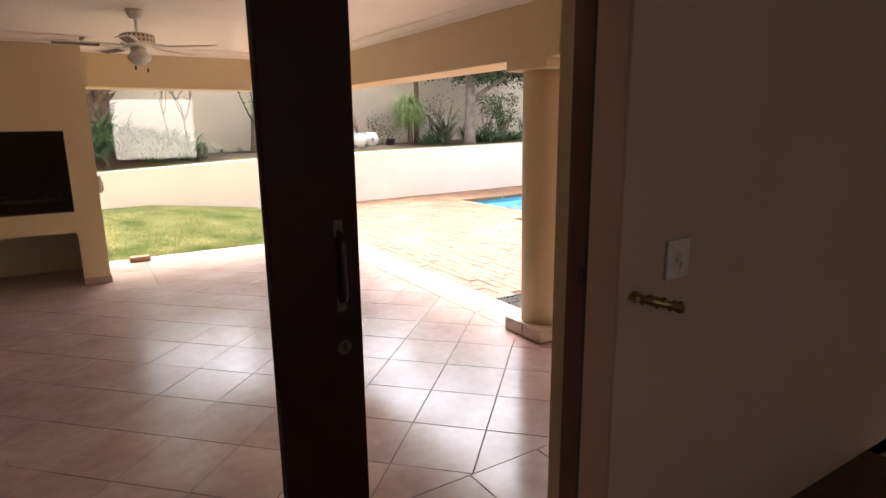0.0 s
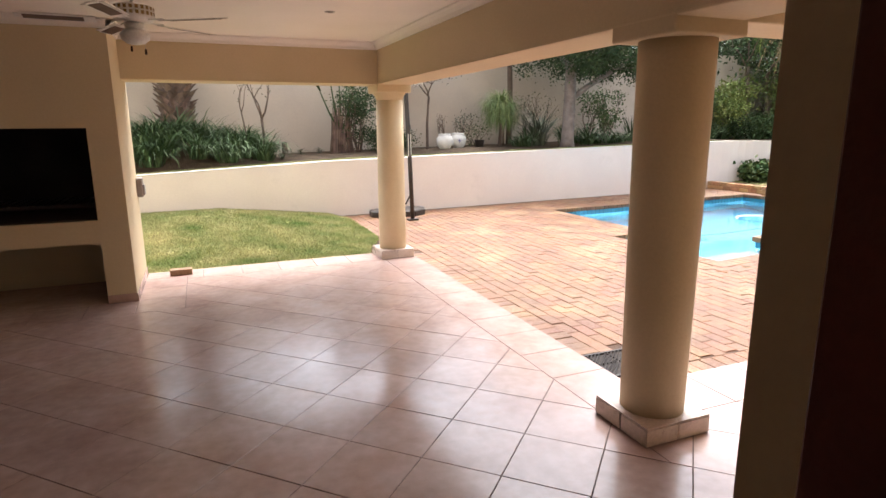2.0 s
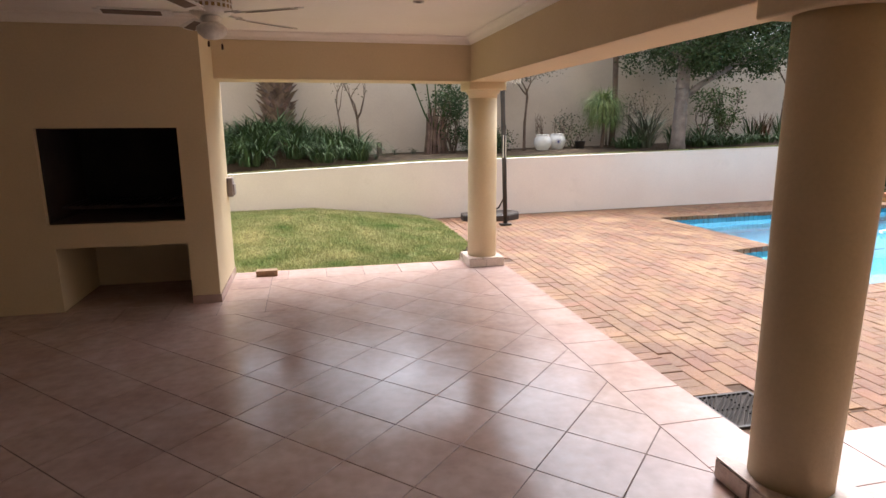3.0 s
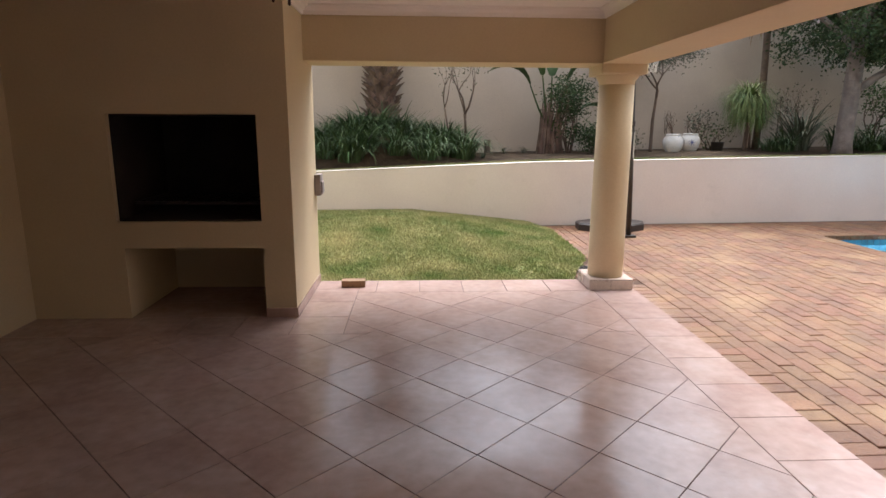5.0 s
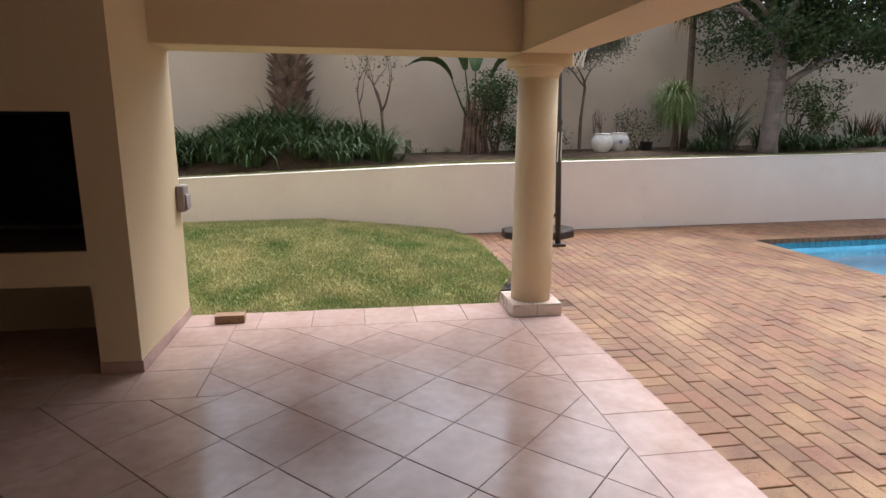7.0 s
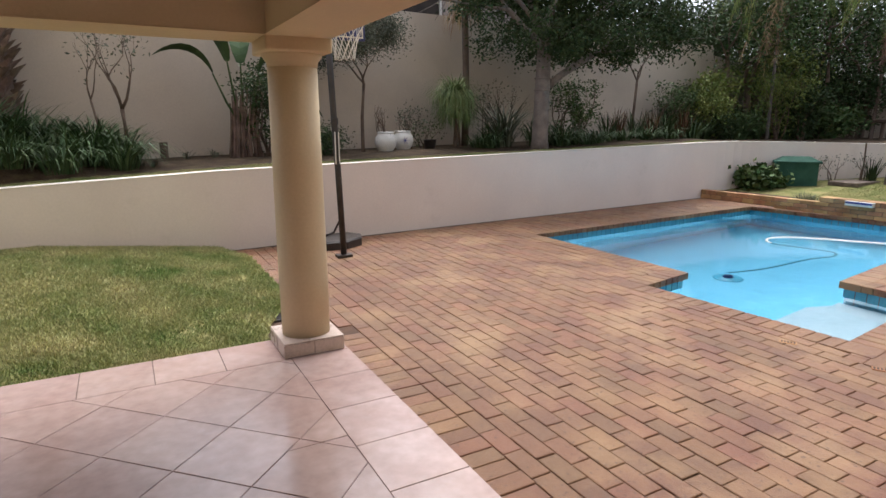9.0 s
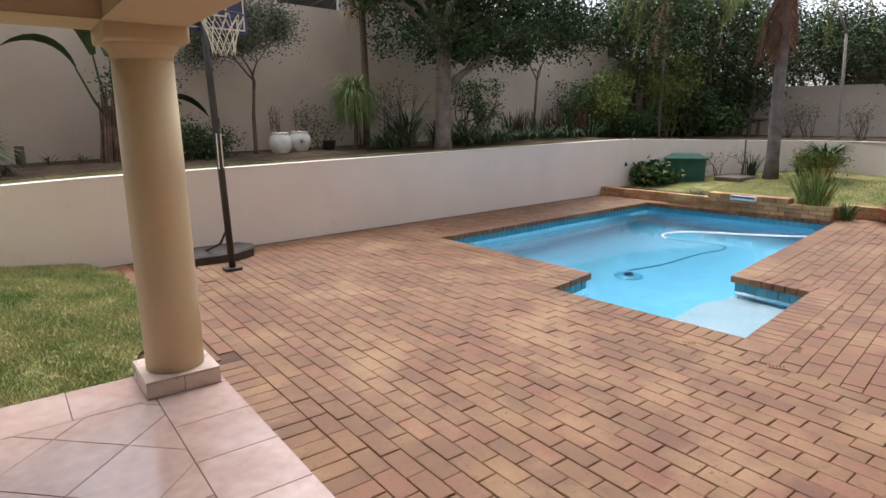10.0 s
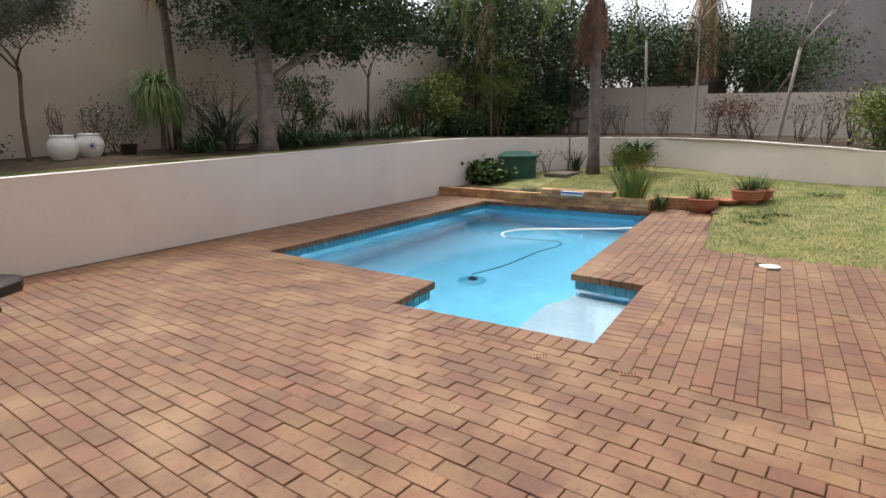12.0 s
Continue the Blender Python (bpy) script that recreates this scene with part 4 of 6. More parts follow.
# strelitzia with a trunk of old sheaths and broad leaves
st = thing("strelitzia", "strelitzia with a few broad paddle leaves over dry brown sheaths", "plant", (0.95, 6.2, 1.0))
bm = bmesh.new()
rnd = random.Random(12)
for _ in range(46):
    a, r = rnd.uniform(0, 6.283), rnd.uniform(0.02, 0.24)
    h = rnd.uniform(0.5, 1.15)
    tube(bm, [(r * math.cos(a) * 1.25, r * math.sin(a), -0.03), (r * math.cos(a), r * math.sin(a), h * 0.5), (r * 1.2 * math.cos(a) + 0.05, r * math.sin(a), h)], [0.022, 0.018, 0.012], 5)
part("sheath", bm, BARK_PALM, st, "dry brown leaf sheaths")["kind"] = "stuff"
for hx, hy, ln, lf, w in ((-1.0, -0.1, 1.55, 1.12, 0.34), (-0.35, -0.2, 1.7, 1.35, 0.36), (0.55, -0.3, 1.5, 1.25, 0.36), (0.9, 0.1, 1.2, 0.6, 0.3), (0.1, 0.4, 1.7, 1.4, 0.34)):
    hd = math.atan2(hy, hx)
    d = Vector((math.cos(hd), math.sin(hd), 0))
    s = Vector((-d.y, d.x, 0))
    p0, p1 = Vector((0, 0, 0.4)), Vector((0, 0, 0.4)) + (d * math.cos(lf) + Vector((0, 0, math.sin(lf)))) * ln * 0.62
    lf_part = part("leaf", tube(bmesh.new(), [p0, (p0 + p1) / 2 + d * 0.03, p1], [0.025, 0.018, 0.012], 6), L_MID, st)
    bm = bmesh.new()
    rows = []
    for i in range(9):
        f = i / 8
        c = p1 + (d * math.cos(lf - 0.6 * f) + Vector((0, 0, math.sin(lf - 0.9 * f)))) * ln * 0.62 * f
        ww = w * 0.5 * math.sin(math.pi * min(1, 0.06 + f * 0.94)) ** 0.6
        rows.append([bm.verts.new(c - s * ww + Vector((0, 0, ww * 0.45))), bm.verts.new(c), bm.verts.new(c + s * ww + Vector((0, 0, ww * 0.45)))])
    for a, b in zip(rows, rows[1:]):
        for i in range(2):
            bm.faces.new((a[i], a[i + 1], b[i + 1], b[i]))
    part("leaf_blade", bm, L_STRAP, lf_part)
shrub("leafy_shrub", "dense dark leafy shrub entwined with the strelitzia", 1.35, 6.25, 1.0, 0.3, 1.3, 8, 60, 0.06, (BARK_DARK, L_DARK), 130, 0.13)
shrub("leafy_shrub", "low dark leafy shrub behind the basketball stand", 1.75, 5.9, 1.0, 0.4, 0.5, 10, 50, 0.05, (BARK_DARK, L_DARK), 131, 0.12)
shrub("leafy_shrub", "low dark leafy shrub beside the column", 2.15, 6.0, 1.0, 0.35, 0.4, 8, 40, 0.05, (BARK_DARK, L_DARK), 132, 0.12)

# dense planting in the far corner
rnd = random.Random(77)
for i in range(26):
    x, y = rnd.uniform(12.2, 19.2), 0
    y = rnd.uniform(6.3, 7.9) if x < 14 else rnd.uniform(5.9, 8.6)
    if x < 14.4 and y > back_y(x) - 0.3:
        y = back_y(x) - 0.5
    h = rnd.choice((0.7, 0.9, 1.3, 1.8, 2.4))
    size = rnd.choice((0.07, 0.1, 0.15))
    shrub("leafy_shrub", "dense mixed-green garden shrub by the boundary wall" if i % 3 else "yellow-green garden shrub by the boundary wall", x, y, 1.0, 0.45, h, 7, int(4.6 / size) + 10, size, (BARK_DARK, (L_LIME, L_DARK, L_MID, L_DARK, L_DARK)[i % 5]), 200 + i, 0.2, hang=rnd.uniform(0, 0.8), narrow=rnd.uniform(0.3, 0.6), group="corner shrubs")
for i in range(14):
    x = 10.6 + 0.62 * i
    y = 6.7 + 0.25 * math.sin(i * 2.1)
    clump("broad_leaf_plant" if i % 2 else "strap_leaf_plant", "broad glossy arching leaves in the shaded corner bed" if i % 2 else "arching dark strap leaves in the shaded corner bed", x, y, 1.02, 26 if i % 2 else 80, 1.0 if i % 2 else 0.8, 0.13 if i % 2 else 0.04, (L_DARK, L_MID, L_STRAP)[i % 3], 900 + i, 0.15, 1.7, 1.35, "corner strap plants")

for i, (x, y, h, m) in enumerate(((15.2, 7.3, 2.4, 1), (16.8, 8.2, 3.0, 0), (18.3, 7.6, 2.8, 1), (16.0, 9.6, 3.2, 0), (19.0, 6.2, 2.4, 1), (21.5, 5.4, 3.2, 0), (22.5, 3.6, 3.0, 1), (22.0, 7.5, 3.6, 0), (23.0, 1.8, 2.6, 1), (13.2, 9.6, 3.0, 0), (24.5, 6.0, 3.5, 1), (23.5, 0.4, 2.8, 0), (25.5, 4.0, 3.5, 0), (21.2, 2.6, 2.6, 0), (22.3, 4.6, 3.4, 0), (21.4, 0.9, 2.3, 1), (24.6, 2.4, 3.8, 0), (27.0, 6.0, 4.5, 0), (28.0, 3.2, 4.5, 0), (20.8, 8.9, 3.6, 0), (14.5, 10.5, 3.6, 0), (17.0, 11.0, 4.2, 0), (18.5, 10.5, 3.5, 1))):
    tree("garden_tree", "tall dark leafy tree beyond the far end of the bed", x, y, 1.0 if x < 20 and y < 9 else 0.0, h * 0.6, 0.11, (rnd.uniform(-0.2, 0.2), rnd.uniform(-0.2, 0.2)), 3, 1.15, 52, 0.12, (BARK_DARK, (L_DARK, L_MID)[m]), 300 + i, 0.65, 0.1, 0.42, 0.3, group="far trees")

# feathery palm fronds hanging at the top of the view
def feather_palm(name, label, x, y, z, h, r, green, dry, seed, lean=(0, 0), dry_mat=L_DRY, dry_len=2.1, dry_lift=-1.0):
    rnd = random.Random(seed)
    e = thing(name, label, "palm", (x, y, z))
    part("trunk", tube(bmesh.new(), [(0, 0, -0.05), (0.0, 0, h * 0.1), (lean[0] * 0.5, lean[1] * 0.5, h * 0.5), (lean[0], lean[1], h)], [r * 1.35, r * 1.05, r * 0.95, r * 0.85], 16), BARK_GREY, e, smooth=True)
    for kind, count, mat, lift, drp, ln in (("fronds", green, L_LIME, 0.8, 2.3, 2.3), ("dry_fronds", dry, dry_mat, dry_lift, 0.7, dry_len)):
        bm = bmesh.new()
        for k in range(count):
            a = rnd.uniform(0, 6.283)
            p = Vector((lean[0] + 0.1 * math.cos(a), lean[1] + 0.1 * math.sin(a), h - (0 if kind == "fronds" else rnd.uniform(0, 0.3))))
            d, t = Vector((math.cos(a), math.sin(a), 0)), lift + rnd.gauss(0, 0.2)
            L = ln * rnd.uniform(0.75, 1.1)
            for i in range(12):
                q = p + (d * math.cos(t) + Vector((0, 0, math.sin(t)))) * L / 12
                t = max(t - drp / 12, -1.5)
                side = Vector((-d.y, d.x, 0))
                tube(bm, [p, q], 0.012, 3, cap=False)
                for s in (-1, 1):
                    for hh in (0.3, 0.8):
                        m = p.lerp(q, hh)
                        tip = m + side * s * 0.16 + d * 0.08 + Vector((0, 0, -0.42 if kind == "fronds" else -0.34)) * rnd.uniform(0.7, 1.1)
                        w = (q - p).normalized() * 0.016
                        bm.faces.new((bm.verts.new(m - w), bm.verts.new(m + w), bm.verts.new(tip)))
                p = q
        part(kind, bm, mat, e, "pale dry hanging fronds" if kind == "dry_fronds" else "")
    return e


feather_palm("palm", "tall slender grey palm trunk on the lawn with dry hanging fronds", 13.0, 2.44, 0.28, 4.15, 0.125, 14, 26, 1, (0.1, 0.12), L_BOOT, 1.35, -1.3)
feather_palm("palm", "drooping yellow-green feather palm in the far corner", 14.6, 6.3, 1.0, 3.9, 0.04, 34, 5, 2)
feather_palm("palm", "palm with long straw-coloured dead fronds by the boundary wall", 20.6, 2.1, 0.0, 6.0, 0.2, 8, 90, 3, (0, 0), L_DRY, 2.9, -1.38)
for i, (x, y, h) in enumerate(((13.9, 7.2, 3.2), (15.6, 6.9, 3.6), (17.2, 6.4, 3.4), (16.4, 7.6, 3.8), (18.4, 5.6, 3.2))):
    e = thing("slim_tree", "slim dark-stemmed garden tree with light foliage", "tree", (x, y, 1.0), "slim trees")
    bm, tips = bmesh.new(), []
    rr = random.Random(500 + i)
    tube(bm, [(0, 0, -0.05), (0.1, 0, h * 0.5), (0.05, 0.1, h)], [0.07, 0.055, 0.045], 8)
    for _ in range(4):
        grow(bm, Vector((0.05, 0.08, h * rr.uniform(0.6, 1))), Vector((rr.gauss(0, 0.6), rr.gauss(0, 0.6), 0.9)).normalized(), 0.8, 0.03, 2, rr, tips, 0.6, 0.1, 0.7)
    part("trunk", bm, BARK_DARK, e)
    bm = bmesh.new()
    foliage(bm, tips, 26, 0.15, rr, 0.35, 0.4)
    part("crown", bm, L_DARK, e)

# pale bare trees by the east wall
for i, (x, y, z, h, r, ln) in enumerate(((16.5, 2.45, 0.98, 2.6, 0.038, (0, 0.12)), (16.5, 1.15, 0.98, 2.9, 0.042, (0.1, 0.1)), (15.5, -0.93, 0.9, 2.1, 0.042, (0, -0.25)))):
    tree("birch", "pale bare-branched birch tree by the boundary wall", x, y, z, h, r, ln, 4 if i == 2 else 3, 0.95, 0, 0.05, (BARK_WHITE, L_DRY), 600 + i, 0.5, 0.15, kids=(2, 2), shrink=0.8, group="birches")
for i, (x, y, h, n) in enumerate(((16.3, 1.9, 0.9, 5), (16.6, 0.7, 1.0, 14), (16.4, 0.2, 1.1, 16), (16.2, -0.3, 1.0, 14), (15.6, -1.35, 0.95, 6), (15.2, -1.9, 1.05, 5), (15.0, -2.3, 1.1, 5), (16.9, 3.3, 1.0, 6), (17.0, 3.9, 1.0, 5))):
    shrub("rose_bush", "leggy half-bare rose bush in front of the boundary wall", x, y, 0.93, 0.3, h, 7, n, 0.06, (BARK_DARK, L_RED if n > 10 else L_GREY), 700 + i, 0.12, group="rose bushes")
shrub("hedge_bush", "dense olive-green rounded bush at the lawn side", 13.9, -2.95, 0.85, 0.55, 1.05, 16, 90, 0.07, (BARK_DARK, L_LIME), 720, 0.17)

# lawn-side plants behind the pool
clump("cycad", "low cycad with stiff dark fronds on the lawn", 13.3, 1.50, 0.68, 110, 0.85, 0.055, L_STRAP, 800, 0.08, 1.3, 0.9)
shrub("lavender_bush", "loose grey-green bush round a clay pot", 13.1, 1.5, 0.46, 0.42, 0.42, 14, 80, 0.045, (BARK_DARK, L_LIME), 801, 0.12)
clump("reeds", "upright bright green reeds in the brick planter", 10.15, 0.48, 0.12, 260, 0.68, 0.022, L_LIME, 802, 0.22, 0.7, 1.45)
clump("grass_tuft", "green grassy tuft beside the brick planter", 10.15, -0.02, ZP, 80, 0.4, 0.02, L_MID, 803, 0.1, 1.2, 1.4)
clump("lavender", "small grey lavender clump in the brick planter", 10.05, 2.45, 0.09, 110, 0.22, 0.012, L_GREY, 804, 0.2, 0.9, 1.4)
shrub("creeper_bush", "low round-leaved dark shrub beside the pump box", 11.35, 4.3, 0.1, 0.45, 0.42, 14, 46, 0.11, (BARK_DARK, L_MID), 805, 0.12, narrow=0.9)
for i, (x, y, z, h) in enumerate(((13.0, 3.75, 0.25, 0.62), (12.75, 4.0, 0.25, 0.55), (13.35, 3.35, 0.26, 0.6))):
    shrub("rose_bush", "thin half-bare standard rose by the retaining wall", x - 0.35, y - 0.3, z, 0.14, h, 3, 4, 0.05, (BARK_DARK, L_GREY), 820 + i, 0.06, group="thin roses")
for i, (x, y) in enumerate(((13.15, 2.95), (13.45, 2.0), (13.3, 1.75))):
    clump("flax", "dark upright flax leaves by the palm", x, y, 0.28, 40, 0.6, 0.035, L_DARK, 830 + i, 0.1, 0.5, 1.45, "flax by the palm")

for i, (x, y) in enumerate(((10.1, -1.45), (9.75, -1.6), (10.35, -1.75), (12.0, -2.2))):
    clump("weed_patch", "dark green weeds growing in the pale lawn by the bowls", x, y, east_z(x) - 0.01, 90, 0.14, 0.02, L_MID, 950 + i, 0.28, 1.2, 0.9, "weed patches")


# ---- things ----
def pot(name, label, x, y, z, prof, mat, category, parts=()):
    e = thing(name, label, category, (x, y, z))
    part("body", lathe(bmesh.new(), prof, 36, cap=False), mat, e, smooth=True)
    r = prof[-1][0]
    part("rim", lathe(bmesh.new(), [(r - 0.03, prof[-1][1] - 0.01), (r, prof[-1][1] - 0.025), (r + 0.018, prof[-1][1] - 0.01), (r + 0.016, prof[-1][1] + 0.012), (r - 0.012, prof[-1][1] + 0.014), (r - 0.03, prof[-1][1] - 0.01)], 36, cap=False), mat, e, smooth=True)
    return e


PW = [(0.02, 0.0), (0.095, 0.0), (0.11, 0.02), (0.165, 0.10), (0.195, 0.19), (0.185, 0.27), (0.14, 0.335), (0.128, 0.36)]
for i, (x, y) in enumerate(((3.31, 6.02), (3.78, 6.32))):
    p = pot("urn", "round white glazed urn with a blue painted motif" if i else "plain round white glazed urn on the soil", x, y, bed_z(x, y) - 0.03, PW, POTWHITE, "garden urn")
    part("soil", lathe(bmesh.new(), [(0.01, 0.31), (0.135, 0.318)], 24), SOIL, p)
    bm = bmesh.new()
    for k in range(7 if i else 2):
        a = -1.9 + (0.1 if i else 0.5)
        u = Vector((math.cos(a), math.sin(a), 0))
        s = Vector((-u.y, u.x, 0))
        t = k * 0.9
        c = u * (0.199 if i else 0.15) + Vector((0, 0, 0.2 if i else 0.318))
        tip = c + (s * math.cos(t) + Vector((0, 0, math.sin(t)))) * (0.08 if i else 0.02)
        wv = (s * -math.sin(t) + Vector((0, 0, math.cos(t)))) * 0.008
        bm.faces.new((bm.verts.new(c - wv), bm.verts.new(c + wv), bm.verts.new(tip + u * 0.0)))
    part("motif", bm, POTBLUE, p, "dark blue painted leaf motif")
    shrub("pot_plant", "few thin twigs growing in the white urn", x, y, bed_z(x, y) + 0.28, 0.06, 0.3, 2, 5, 0.03, (BARK_DARK, L_RED), 840 + i, 0.03)
e = thing("nursery_pot", "small black plastic nursery pot on the soil", "plant pot", (4.28, 6.2, bed_z(4.28, 6.2) - 0.03))
part("body", lathe(bmesh.new(), [(0.02, 0), (0.09, 0.0), (0.12, 0.19), (0.13, 0.2), (0.11, 0.2), (0.10, 0.17), (0.01, 0.17)], 24, cap=False), BLACKPAINT, e, smooth=True)

TP = [(0.02, 0.0), (0.15, 0.0), (0.16, 0.03), (0.215, 0.09), (0.245, 0.17), (0.25, 0.225)]
for i, (x, y, s) in enumerate(((10.42, -0.62, 1.0), (10.95, -1.2, 1.0), (11.25, -1.35, 0.8))):
    e = pot("bowl_planter", "wide ribbed terracotta bowl planter with grassy plants", x, y, east_z(x) - 0.002 if i else ZP, [(r * s, h * s) for r, h in TP], TERRACOTTA, "planter")
    for k in range(3):
        part("rib", lathe(bmesh.new(), [((0.213 + 0.012 * k) * s, (0.075 + 0.045 * k) * s), ((0.232 + 0.012 * k) * s, (0.085 + 0.045 * k) * s), ((0.225 + 0.012 * k) * s, (0.1 + 0.045 * k) * s)], 36, cap=False), TERRACOTTA, e, smooth=True)
    part("soil", lathe(bmesh.new(), [(0.01, 0.18 * s), (0.232 * s, 0.185 * s)], 24), SOIL, e)
    clump("grassy_plant", "grassy green plant growing in the terracotta bowl", x, y, (east_z(x) if i else ZP) + 0.17 * s, 110, 0.42 if i != 1 else 0.46, 0.016, L_LIME if i != 1 else L_MID, 850 + i, 0.13, 1.3, 1.3)
e = thing("bowl_planter", "small shallow terracotta saucer between the planters", "planter", (10.75, -0.93, east_z(10.75)))
part("body", lathe(bmesh.new(), [(0.02, 0), (0.12, 0), (0.19, 0.07), (0.2, 0.09), (0.18, 0.09), (0.12, 0.03), (0.01, 0.03)], 30, cap=False), TERRACOTTA, e, smooth=True)
for nm, x, y, z, tn in (("brick", 10.1, -0.9, ZP, 10), ("brick", -2.21, 0.19, 0.002, 2)):
    e = thing(nm, "loose reddish clay brick lying by the edge of the paving" if x > 0 else "loose red clay brick lying on the tiles by the lawn", "brick", (x, y, z))
    e.matrix_basis = pose(x, y, z, 0, 0, tn)
    part("body", boxes((-0.11, 0.11, -0.052, 0.052, 0.0, 0.062), bevel=0.004), PAVER, e)

# clay pot holding the bush
e = thing("clay_pot", "square-shouldered pale clay pot under the grey bush", "plant pot", (13.05, 1.45, 0.27))
part("body", lathe(bmesh.new(), [(0.02, 0), (0.12, 0), (0.17, 0.2), (0.19, 0.28), (0.17, 0.29), (0.15, 0.24), (0.01, 0.24)], 24, cap=False), TERRACOTTA, e, smooth=True)

# brick walls and planters behind the pool
def brick_wall(name, label, x0, y0, x1, y1, z0, z1, thick, seed):
    """A low wall of proud face bricks over mortar."""
    e = thing(name, label, "planter wall", (x0, y0, z0))
    d = Vector((x1 - x0, y1 - y0, 0))
    L = d.length
    e.matrix_basis = Matrix.LocRotScale((x0, y0, z0), Euler((0, 0, math.atan2(d.y, d.x))), None)
    H = z1 - z0
    part("mortar", boxes((0.004, L - 0.004, -thick / 2 + 0.012, thick / 2 - 0.012, -0.03, H - 0.008)), MORTAR, e)
    rnd = random.Random(seed)
    rows = max(1, round(H / 0.073))
    h = H / rows
    mesh = {}
    for r in range(rows):
        x = -0.115 * (r % 2)
        while x < L:
            a, b = max(0, x), min(L, x + 0.222)
            if b - a > 0.03:
                key = (round(b - a, 2), round(h, 3))
                if key not in mesh:
                    m = bpy.data.meshes.new("brick")
                    bm = boxes((0, b - a, -thick / 2, thick / 2, 0.004, h - 0.004), bevel=0.003, seg=1)
                    bm.to_mesh(m)
                    bm.free()
                    m.materials.append(FACEBRICK)
                    mesh[key] = m
                o = new("brick", mesh[key])
                o.parent = e
                o.matrix_basis = pose(a, rnd.uniform(-0.003, 0.003), r * h)
            x += 0.232
    return e


brick_wall("brick_planter", "low weathered face-brick planter wall at the pool end", 9.80, 2.86, 9.98, 0.12, ZP, 0.165, 0.16, 1)
brick_wall("brick_weir", "raised face-brick weir above the planter wall", 9.90, 2.10, 9.98, 0.75, 0.166, 0.25, 0.24, 2)
brick_wall("brick_planter", "low face-brick wall between paving and lawn", 9.98, 4.58, 10.06, 2.98, ZP, 0.135, 0.16, 3)
brick_wall("brick_planter", "short low face-brick wall beside the reeds", 10.55, 0.10, 10.62, -0.62, ZP, 0.16, 0.16, 4)
brick_wall("brick_planter", "face-brick return of the planter wall", 10.08, 0.16, 10.5, 0.20, ZP, 0.16, 0.12, 5)
structure("ground_planter", boxes((9.9, 10.45, 0.2, 2.8, ZP - 0.3, 0.1)), SOIL, "soil in the brick planter")
structure("ground_border", prism(bmesh.new(), [(10.05, 2.9), (14.0, 2.9), (12.2, 4.2), (11.0, 4.7), (10.05, 4.66)], -0.3, 0.07), SOIL, "soil behind the low brick wall")
e = thing("spout_tile", "small blue and white tiled water spout on the brick weir", "water spout", (9.84, 1.45, 0.16))
part("body", boxes((-0.10, 0.0, -0.21, 0.21, 0.0, 0.075), bevel=0.004), POTWHITE, e)
part("blue_strip", boxes((-0.103, -0.1005, -0.2, 0.2, 0.035, 0.07)), POTBLUE, e)
structure("rock_shelf", boxes((12.3, 13.2, 2.75, 3.35, 0.2, 0.3), bevel=0.02), MORTAR)

# pump box
e = thing("pump_box", "dark green fibreglass pool pump box with a hipped lid", "pump housing", (12.1, 3.95, 0.18))
e.matrix_basis = pose(12.1, 3.95, 0.22, 0, 0, -52)
part("body", boxes((-0.40, 0.40, -0.3, 0.3, -0.12, 0.46), bevel=0.02), GREENBOX, e)
bm = bmesh.new()
lo = [bm.verts.new((sx * 0.45, sy * 0.33, z)) for z in (0.44, 0.475) for sx, sy in ((-1, -1), (1, -1), (1, 1), (-1, 1))]
hi = [bm.verts.new((sx * 0.26, sy * 0.15, 0.57)) for sx, sy in ((-1, -1), (1, -1), (1, 1), (-1, 1))]
for i in range(4):
    j = (i + 1) % 4
    bm.faces.new((lo[i], lo[j], lo[j + 4], lo[i + 4]))
    bm.faces.new((lo[i + 4], lo[j + 4], hi[j], hi[i]))
bm.faces.new(hi)
bm.faces.new(list(reversed(lo[:4])))
part("lid", bm, GREENBOX, e)
e = thing("control_box", "small grey electrical box on a post by the pump box", "electrical box", (12.45, 4.2, 0.2))
part("post", boxes((-0.02, 0.02, -0.02, 0.02, 0, 0.55)), STEEL, e)
part("box", boxes((-0.06, 0.04, -0.08, 0.08, 0.55, 0.76), bevel=0.01), BLACKPAINT, e)
part("screen", boxes((-0.064, -0.0605, -0.05, 0.05, 0.6, 0.72)), WHITE, e)

# stake and bird bath by the wall
e = thing("stake", "thin dark stake standing by the retaining wall", "stake", (13.1, 3.1, 0.25))
part("rod", tube(bmesh.new(), [(0, 0, -0.02), (0.02, 0, 0.45), (0, 0, 0.85)], 0.016, 6), BARK_DARK, e)
e = thing("bird_bath", "small brown bird table standing before the far wall", "bird table", (17.5, 4.9, 0.98))
part("post", lathe(bmesh.new(), [(0.1, -0.05), (0.05, 0.1), (0.045, 0.5)], 12), BARK_DARK, e)
part("tray", lathe(bmesh.new(), [(0.05, 0.5), (0.25, 0.55), (0.26, 0.6), (0.22, 0.58)], 20), BARK_DARK, e)

